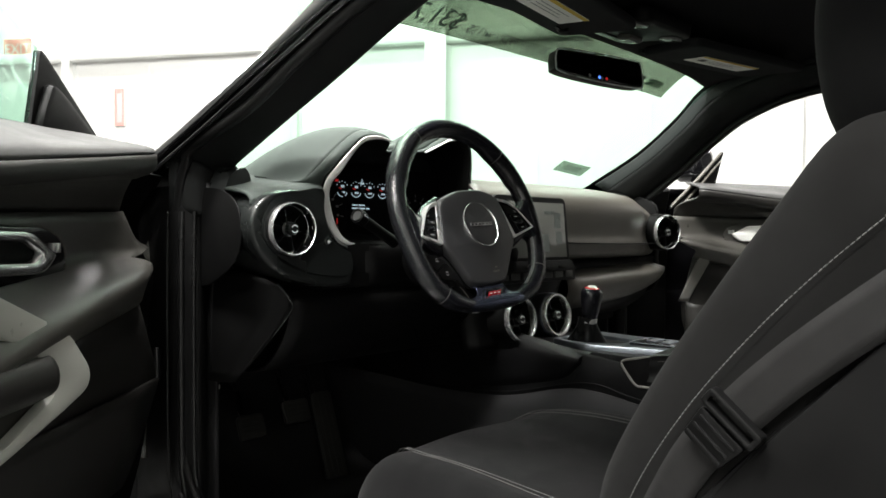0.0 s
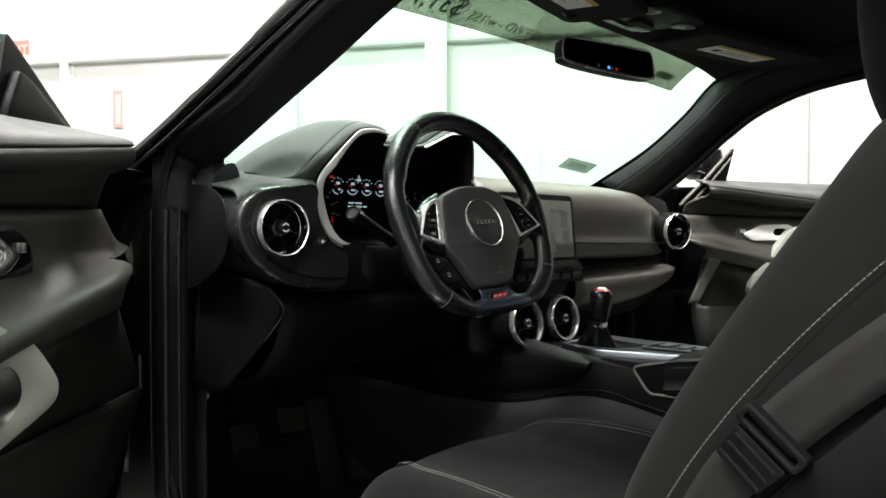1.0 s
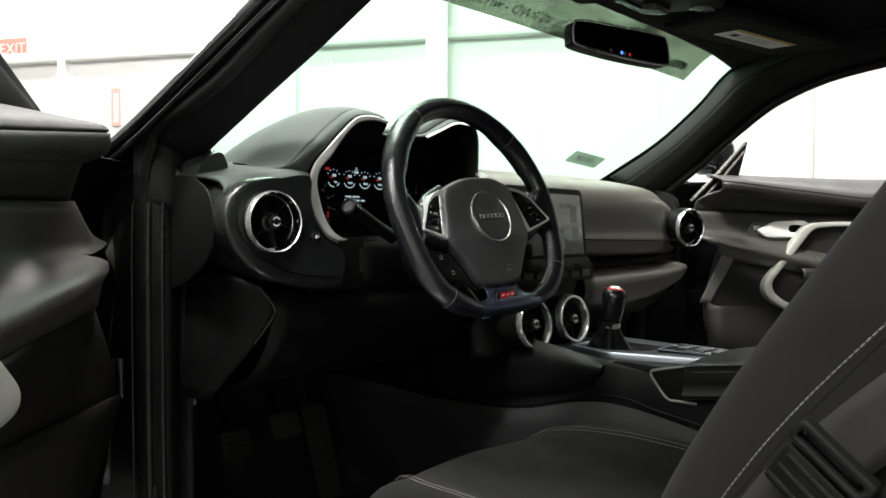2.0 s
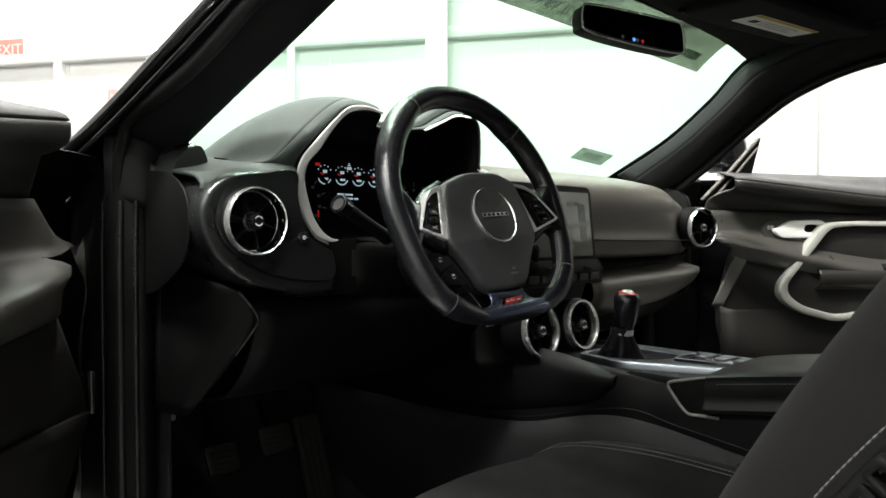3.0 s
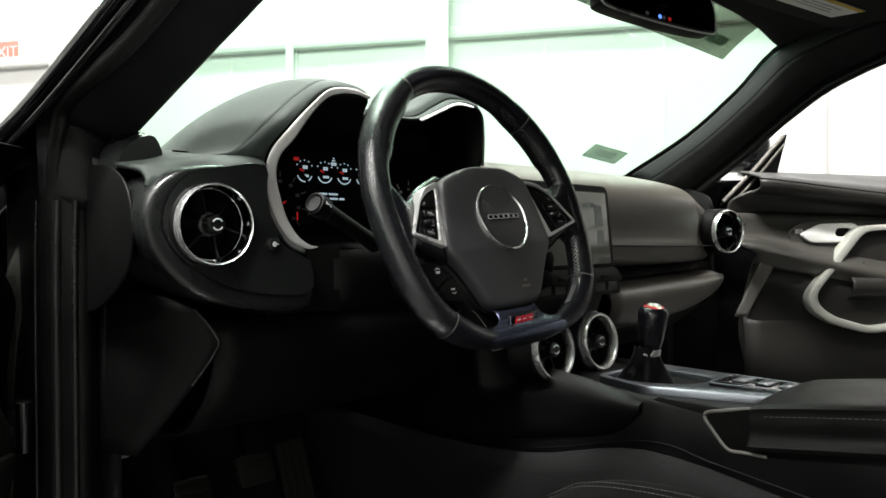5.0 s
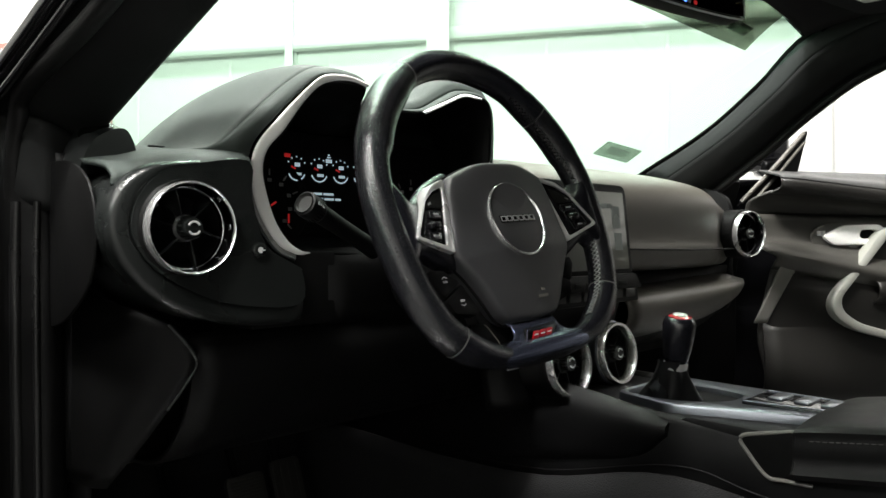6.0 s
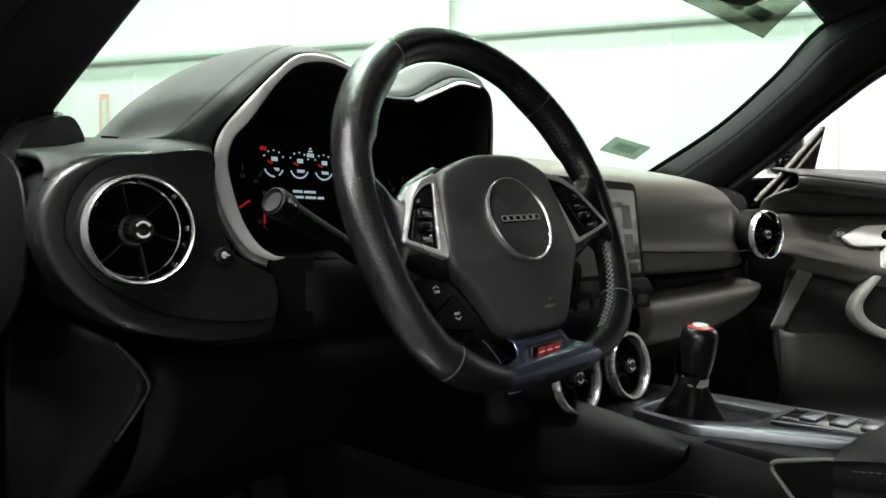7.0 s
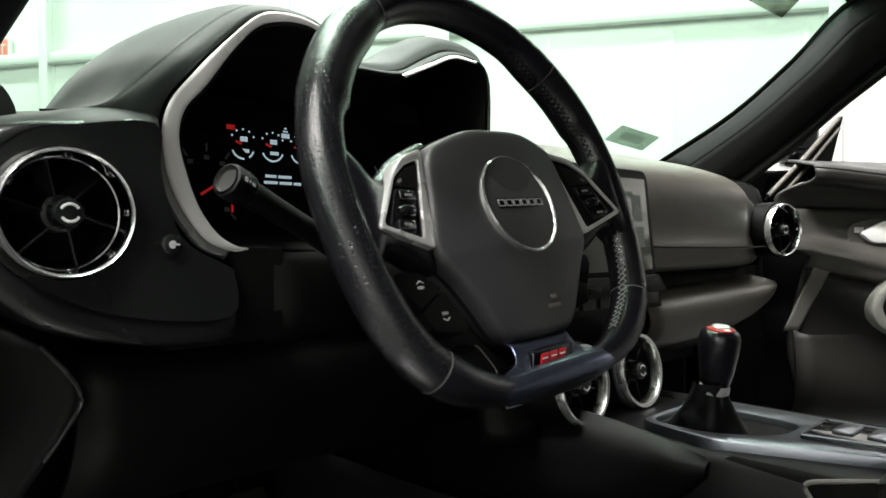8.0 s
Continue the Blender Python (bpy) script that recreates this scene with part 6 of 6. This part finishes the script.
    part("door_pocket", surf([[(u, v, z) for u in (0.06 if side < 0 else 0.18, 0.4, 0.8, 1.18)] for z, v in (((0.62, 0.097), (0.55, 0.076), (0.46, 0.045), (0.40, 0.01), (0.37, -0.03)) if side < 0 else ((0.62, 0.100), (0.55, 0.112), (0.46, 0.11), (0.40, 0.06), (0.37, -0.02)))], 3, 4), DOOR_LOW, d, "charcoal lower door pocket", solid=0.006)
    # sail panel and window
    su = 0.0 if side < 0 else -0.03
    if side > 0:
        part("sail_panel", slab(rounded([(0.135, 0.915), (0.282, 0.985), (0.312, 1.106), (0.302, 1.105)], 0.004), -0.060, -0.048, 0.003, axes((0, 0, 0), (1, 0, 0), (0, 0, 1), (0, -1, 0))), PLASTIC_DARK, d, "black triangular mirror panel")
        for k, r in ((0.0, 0.0055), (0.024, 0.004)):
            part("sail_edge", tube([(0.140 + k, 0.064, 0.925 - k * 0.3), (0.225 + k * 0.6, 0.062, 1.012 - k * 0.5), (0.304, 0.058, 1.102 - k)], r, n=8), PLASTIC_GREY, d, "grey bevelled edge of the mirror panel")
    else:
        part("sail_panel", slab(rounded([(0.135 + su, 0.992), (0.331 + su, 0.980), (0.303 + su, 1.103), (0.293 + su, 1.099)], 0.005), -0.052, -0.042, 0.003, axes((0, 0, 0), (1, 0, 0), (0, 0, 1), (0, -1, 0))), PLASTIC_DARK, d, "black triangular mirror panel")
    if side < 0:
        part("sail_cover", slab([tuple(p) for p in spline([(0.18 + su, 0.990), (0.316 + su, 0.982), (0.304 + su, 1.045), (0.288 + su, 1.058), (0.24 + su, 1.035)], 3, True)], -0.066, -0.051, 0.006, axes((0, 0, 0), (1, 0, 0), (0, 0, 1), (0, -1, 0))), PLASTIC_DARK, d, "rounded inner cover of the mirror panel")
    if side < 0:
        pane_ = part("window", slab([(0.335, 0.975), (1.15, 0.975), (1.13, 1.16), (0.95, 1.235), (0.72, 1.24), (0.50, 1.19), (0.306, 1.103)], -0.050, -0.046, 0.001, axes((0, 0, 0), (1, 0, 0), (0, 0, 1), (0, -1, 0))), SIDE_GLASS, d, "green-tinted raised window")
        pane_.visible_shadow = False
    # outside mirror
    mo, mz = (0.0, 0.008) if side < 0 else (0.075, 0.020)
    part("mirror_housing", surf([[(0.29 + 0.07 * w * x - mo * 0.3, -0.19 + mo + 0.075 * y * w, z + mz) for x, y in ((1, 0), (0.75, 0.7), (0, 1), (-0.7, 0.7), (-1, 0), (-0.7, -0.7), (0, -1), (0.75, -0.7))] for z, w in ((1.0, 0.55), (1.02, 0.9), (1.06, 1.0), (1.10, 0.95), (1.125, 0.6))], 3, 3, closed=True, caps=True), PAINT, d, "gloss black outside mirror")
    part("mirror_arm", tube([(0.26, -0.01, 0.995), (0.28, -0.15, 1.015)], 0.018, 0.012), PAINT, d, "black mirror arm")
    # handle
    h = axes((0, 0.088, 0), (1, 0, 0), (0, 0, 1), (0, 1, 0))
    hs = 0.05 if side < 0 else 0.0
    surround = rounded([(0.300 + hs * 0.6, 0.815), (0.335 + hs * 0.6, 0.790), (0.50 + hs, 0.800), (0.50 + hs, 0.872), (0.345 + hs * 0.6, 0.870), (0.305 + hs * 0.6, 0.852)], 0.02)
    # passenger cup is a lighter copy, in the door skin's charcoal
    part("handle_cup", slab(surround, -0.012, 0.012, 0.004, h), PIANO if side < 0 else DOOR_SKIN, d, "handle cup, gloss black for the driver, lighter charcoal for the passenger")
    part("cup_outline", tube([(x, 0.088 + 0.011, z) for x, z in surround], 0.0016, n=6, closed=True), PLASTIC_GREY, d, "raised outline of the cup")
    ho = rounded([(x + hs, z) for x, z in ((0.322, 0.836), (0.350, 0.814), (0.475, 0.816), (0.492, 0.842), (0.462, 0.866), (0.375, 0.864))], 0.012)
    hi = rounded([(x + hs, z) for x, z in ((0.352, 0.838), (0.368, 0.828), (0.452, 0.830), (0.464, 0.842), (0.448, 0.854), (0.384, 0.853))], 0.008)
    if side > 0:
        hi = rounded([(x, z) for x, z in ((0.412, 0.838), (0.420, 0.830), (0.452, 0.831), (0.462, 0.842), (0.448, 0.853), (0.418, 0.852))], 0.006)
    # one metal in life; near-white trim paints the passenger handle's bright reflection
    part("handle", rim_frame(ho, hi, 0.006, 0.026, 0.004, h), CHROME if side < 0 else TRIM, d, "silver inside handle, the passenger's brightened by its colour")
    # black slab fills the ring and stands for the shade inside it
    part("handle_hollow", slab(hi, 0.004, 0.016, 0.002, h), CLUSTER_AND_SHADE, d, "black slab painted as the handle's shaded hollow")
    for k in (0.318 + hs * 0.8, 0.328 + hs * 0.8):
        part("lock_key", slab(rounded([(k - 0.004, 0.838), (k + 0.004, 0.838), (k + 0.004, 0.850), (k - 0.004, 0.850)], 0.001), 0.012, 0.018, 0.001, h), SATIN, d, "small lock key")
    # pull
    g = axes((0, 0.112 if side < 0 else 0.106, 0), (1, 0, 0), (0, 0, 1), (0, 1, 0))
    if side < 0:
        po = rounded([(0.394, 0.744), (0.346, 0.692), (0.352, 0.668), (0.40, 0.655), (0.521, 0.626), (0.80, 0.60), (0.80, 0.87), (0.62, 0.842), (0.518, 0.798)], 0.02, 5)
        pi_ = rounded([(0.463, 0.729), (0.424, 0.695), (0.428, 0.676), (0.450, 0.668), (0.521, 0.641), (0.76, 0.63), (0.76, 0.835), (0.62, 0.80), (0.52, 0.756)], 0.014, 5)
    else:
        po = rounded([(0.330, 0.682), (0.336, 0.640), (0.385, 0.605), (0.486, 0.578), (0.62, 0.598), (0.80, 0.64), (0.80, 0.86), (0.53, 0.862), (0.455, 0.856)], 0.03, 5)
        pi_ = rounded([(0.353, 0.684), (0.359, 0.652), (0.396, 0.624), (0.490, 0.597), (0.62, 0.616), (0.76, 0.655), (0.76, 0.843), (0.545, 0.848), (0.474, 0.842)], 0.02, 5)
    part("door_pull", rim_frame(po, pi_, 0.0, 0.028 if side < 0 else 0.036, 0.005, g), SILVER_PULL, d, "warm silver grab frame")
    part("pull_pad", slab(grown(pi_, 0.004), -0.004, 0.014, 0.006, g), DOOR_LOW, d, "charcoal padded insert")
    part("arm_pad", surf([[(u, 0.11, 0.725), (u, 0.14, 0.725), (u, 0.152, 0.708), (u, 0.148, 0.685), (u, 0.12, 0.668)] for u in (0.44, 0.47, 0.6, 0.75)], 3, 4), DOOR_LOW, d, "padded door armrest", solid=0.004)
    part("switch_plate", slab(rounded([(0.62, 0.722), (0.74, 0.722), (0.74, 0.742), (0.62, 0.742)], 0.004), 0.010, 0.045, 0.003, g), PIANO, d, "gloss black window switches")
    if side > 0:
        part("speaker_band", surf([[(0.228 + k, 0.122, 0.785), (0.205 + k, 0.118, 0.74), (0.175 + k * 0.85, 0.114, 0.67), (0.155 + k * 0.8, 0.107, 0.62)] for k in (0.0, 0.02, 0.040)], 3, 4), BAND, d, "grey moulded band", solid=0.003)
    part("check_strap", box(0.0, 0.10, 0.035, 0.05, 0.62, 0.65, 0.004), PAINT, d, "black steel door hinge arm")
    return d


def door_pose(side, degrees, lift=0.0, slide=0.0):
    a = radians(degrees)
    u, v = Vector((side * math.sin(a), -math.cos(a), 0)), Vector((-side * math.cos(a), -math.sin(a), 0))
    y = -v if side > 0 else v
    return axes(Vector((side * 0.80, 0.28, lift)) + u * slide, u, y, Vector((0, 0, 1)))


door(-1, door_pose(-1, 45), "open black driver's door with charcoal lining and silver pull")
door(1, door_pose(1, 45, 0.028, 0.035), "open black passenger door with charcoal lining and silver pull")

# ---------------------------------------------------------------- roof fittings
mir = thing("rear_view_mirror", m=axes((0.030, -0.168, 1.2175), Vector((0.955, -0.285, -0.06)).normalized(), Vector((0.08, 0.06, 0.995)).normalized(), Vector((0.955, -0.285, -0.06)).cross(Vector((0.08, 0.06, 0.995))).normalized()), label="black frameless rear-view mirror with small lit keys", category="mirror")
MO = [(-0.115, -0.014), (-0.114, 0.010), (-0.100, 0.020), (0.0, 0.027), (0.09, 0.030), (0.112, 0.024), (0.118, -0.016), (0.105, -0.027), (0.0, -0.031), (-0.102, -0.027)]
MO = [tuple(p) for p in spline(MO, 4, True)]
part("housing", slab(MO, -0.030, -0.002, 0.010, None, 4), PLASTIC_DARK, mir, "black mirror housing")
part("glass_face", slab(grown(MO, -0.002), -0.001, 0.003, 0.001), MIRROR_DARK, mir, "dimmed dark mirror glass")
part("edge_strip", tube([(*p, 0.0005) for p in grown(MO, 0.001)], 0.0016, n=6, closed=True), SATIN, mir, "thin bright edge")
for x, mm in ((-0.030, MARK_DIM), (-0.004, GLOW_BLUE), (0.004, MARK_DIM), (0.016, GLOW_RED)):
    part("key_lamp", lathe([(0.0, 0.0045), (0.0028, 0.004), (0.0035, 0.003)], 16, Matrix.Translation((x, -0.0235, 0))), mm, mir, "small lit key" if mm in (GLOW_BLUE, GLOW_RED) else "small key")
part("stem", tube([(0.0, 0.0, -0.025), (0.0, 0.03, -0.05), (-0.01, 0.045, -0.06)], 0.009), PLASTIC_DARK, mir, "black mirror stem")


def visor(cx, cy, cz, rot, label):
    v = thing("sun_visor", m=pose(cx, cy, cz, *rot), label=label, category="sun visor", group="sun visors")
    part("board", slab(rounded([(-0.20, -0.085), (0.20, -0.085), (0.19, 0.075), (-0.19, 0.075)], 0.025), -0.010, 0.010, 0.007, None, 3), HEADLINER, v, "black cloth visor board")
    lab = part("label_sheet", slab(rounded([(-0.098, -0.030), (0.098, -0.030), (0.098, 0.030), (-0.098, 0.030)], 0.003), -0.0112, -0.0104), PAPER, v, "white printed warning label")
    part("label_band", box(-0.097, 0.097, -0.030, -0.020, -0.0118, -0.0113), YELLOW, lab, "yellow heading band")
    part("label_sign", box(-0.075, -0.055, -0.004, 0.012, -0.0118, -0.0113), INK, lab, "small dark sign")
    for k in range(3):
        part("print_bar", box(-0.045, 0.06 - 0.015 * (k % 2), -0.008 + k * 0.010, -0.0068 + k * 0.010, -0.0118, -0.0113), MARK_DIM, lab)
    part("pivot", tube([(-0.195, 0.07, 0.0), (0.195, 0.07, 0.0)], 0.005), PLASTIC_DARK, v, "black visor rod")
    return v


visor(-0.270, -0.262, 1.263, (4, 0, 10), "black sun visor with a yellow-headed label, by the driver")
visor(0.325, -0.300, 1.263, (5, 0, -11), "black sun visor with a yellow-headed label, by the passenger")

over = thing("overhead_console", m=pose(0.015, -0.27, 1.278, 8), label="black overhead console with two map lamps and a key block", category="lamp")
part("shell", slab(rounded([(-0.095, -0.070), (0.095, -0.070), (0.080, 0.075), (-0.080, 0.075)], 0.03), -0.012, 0.02, 0.008, None, 3), PLASTIC_DARK, over)
for s in (-1, 1):
    part("map_lamp", slab([tuple(p) for p in spline([(s * 0.09, -0.045), (s * 0.055, -0.052), (s * 0.045, -0.03), (s * 0.06, -0.01), (s * 0.088, -0.02)], 4, True)], -0.0150, -0.0115, 0.001), LENS, over, "frosted map lamp lens")
part("key_block", slab(rounded([(-0.002, 0.02), (0.052, 0.02), (0.050, 0.052), (0.000, 0.052)], 0.006), -0.020, -0.011, 0.003), PLASTIC_GREY, over, "pale grey key block")
for x in (0.009, 0.025, 0.041):
    part("key", slab(rounded([(x - 0.007, 0.024), (x + 0.007, 0.024), (x + 0.007, 0.048), (x - 0.007, 0.048)], 0.003), -0.023, -0.020, 0.001), LENS, over, "grey key")
part("front_bin", slab(rounded([(-0.075, 0.062), (0.075, 0.062), (0.06, 0.082), (-0.06, 0.082)], 0.008), -0.016, -0.010, 0.002), PLASTIC, over, "dark cover")
grip = thing("grab_handle", world_coords=(-0.2, -0.2, 1.25), label="small black coat hook under the headliner", category="hook")
part("hook", tube(spline([(-0.165, -0.195, 1.262), (-0.160, -0.200, 1.250), (-0.145, -0.205, 1.250), (-0.140, -0.205, 1.262)], 4), 0.004, n=8), PLASTIC, grip)

# ---------------------------------------------------------------- pedals
def pedal(name, x, y, z, w, h, tilt, label):
    p = thing(name, m=pose(x, y, z, tilt) @ BACK, label=label, category="pedal", group="pedals")
    part("pad", slab(rounded([(-w / 2, -h / 2), (w / 2, -h / 2), (w / 2, h / 2), (-w / 2, h / 2)], min(w, h) * 0.18), -0.006, 0.006, 0.002), PEDAL_RUBBER, p)
    n = 5 if h < 0.1 else 4
    for i in range(n):
        if h < 0.1:
            q = -h / 2 + h * (i + 0.5) / n
            part("rib", box(-w * 0.4, w * 0.4, q - h * 0.05, q + h * 0.05, 0.006, 0.0085, 0.0008), PEDAL_RUBBER, p)
        else:
            q = -w / 2 + w * (i + 0.5) / n
            part("rib", box(q - w * 0.06, q + w * 0.06, -h * 0.46, h * 0.46, 0.006, 0.0085, 0.0008), PEDAL_RUBBER, p)
    part("arm", tube([(0, 0.0, -0.006), (0, h * 0.6, -0.03), (0.0, h * 0.6 + 0.16, -0.05)], 0.007, n=8), RUBBER_GLOSS, p, "black steel pedal arm")


pedal("clutch_pedal", -0.445, 0.45, 0.415, 0.065, 0.055, -25, "black ribbed rubber clutch pedal")
pedal("brake_pedal", -0.325, 0.45, 0.43, 0.07, 0.055, -25, "black ribbed rubber brake pedal")
pedal("accelerator_pedal", -0.225, 0.46, 0.35, 0.062, 0.22, -22, "long black ribbed accelerator pedal")
lever = thing("bonnet_lever", world_coords=(-0.632, 0.262, 0.566), label="small grey release lever in the footwell", category="lever")
part("grip", box(-0.645, -0.618, 0.25, 0.268, 0.562, 0.572, 0.003), SILVER_PULL, lever)
cable = thing("wire_clip", world_coords=(-0.55, 0.35, 0.58), label="thin pale wire clip under the dash", category="wire")
part("wire", tube([(-0.545, 0.36, 0.615), (-0.530, 0.36, 0.565)], 0.002, n=6), MARK_DIM, cable)
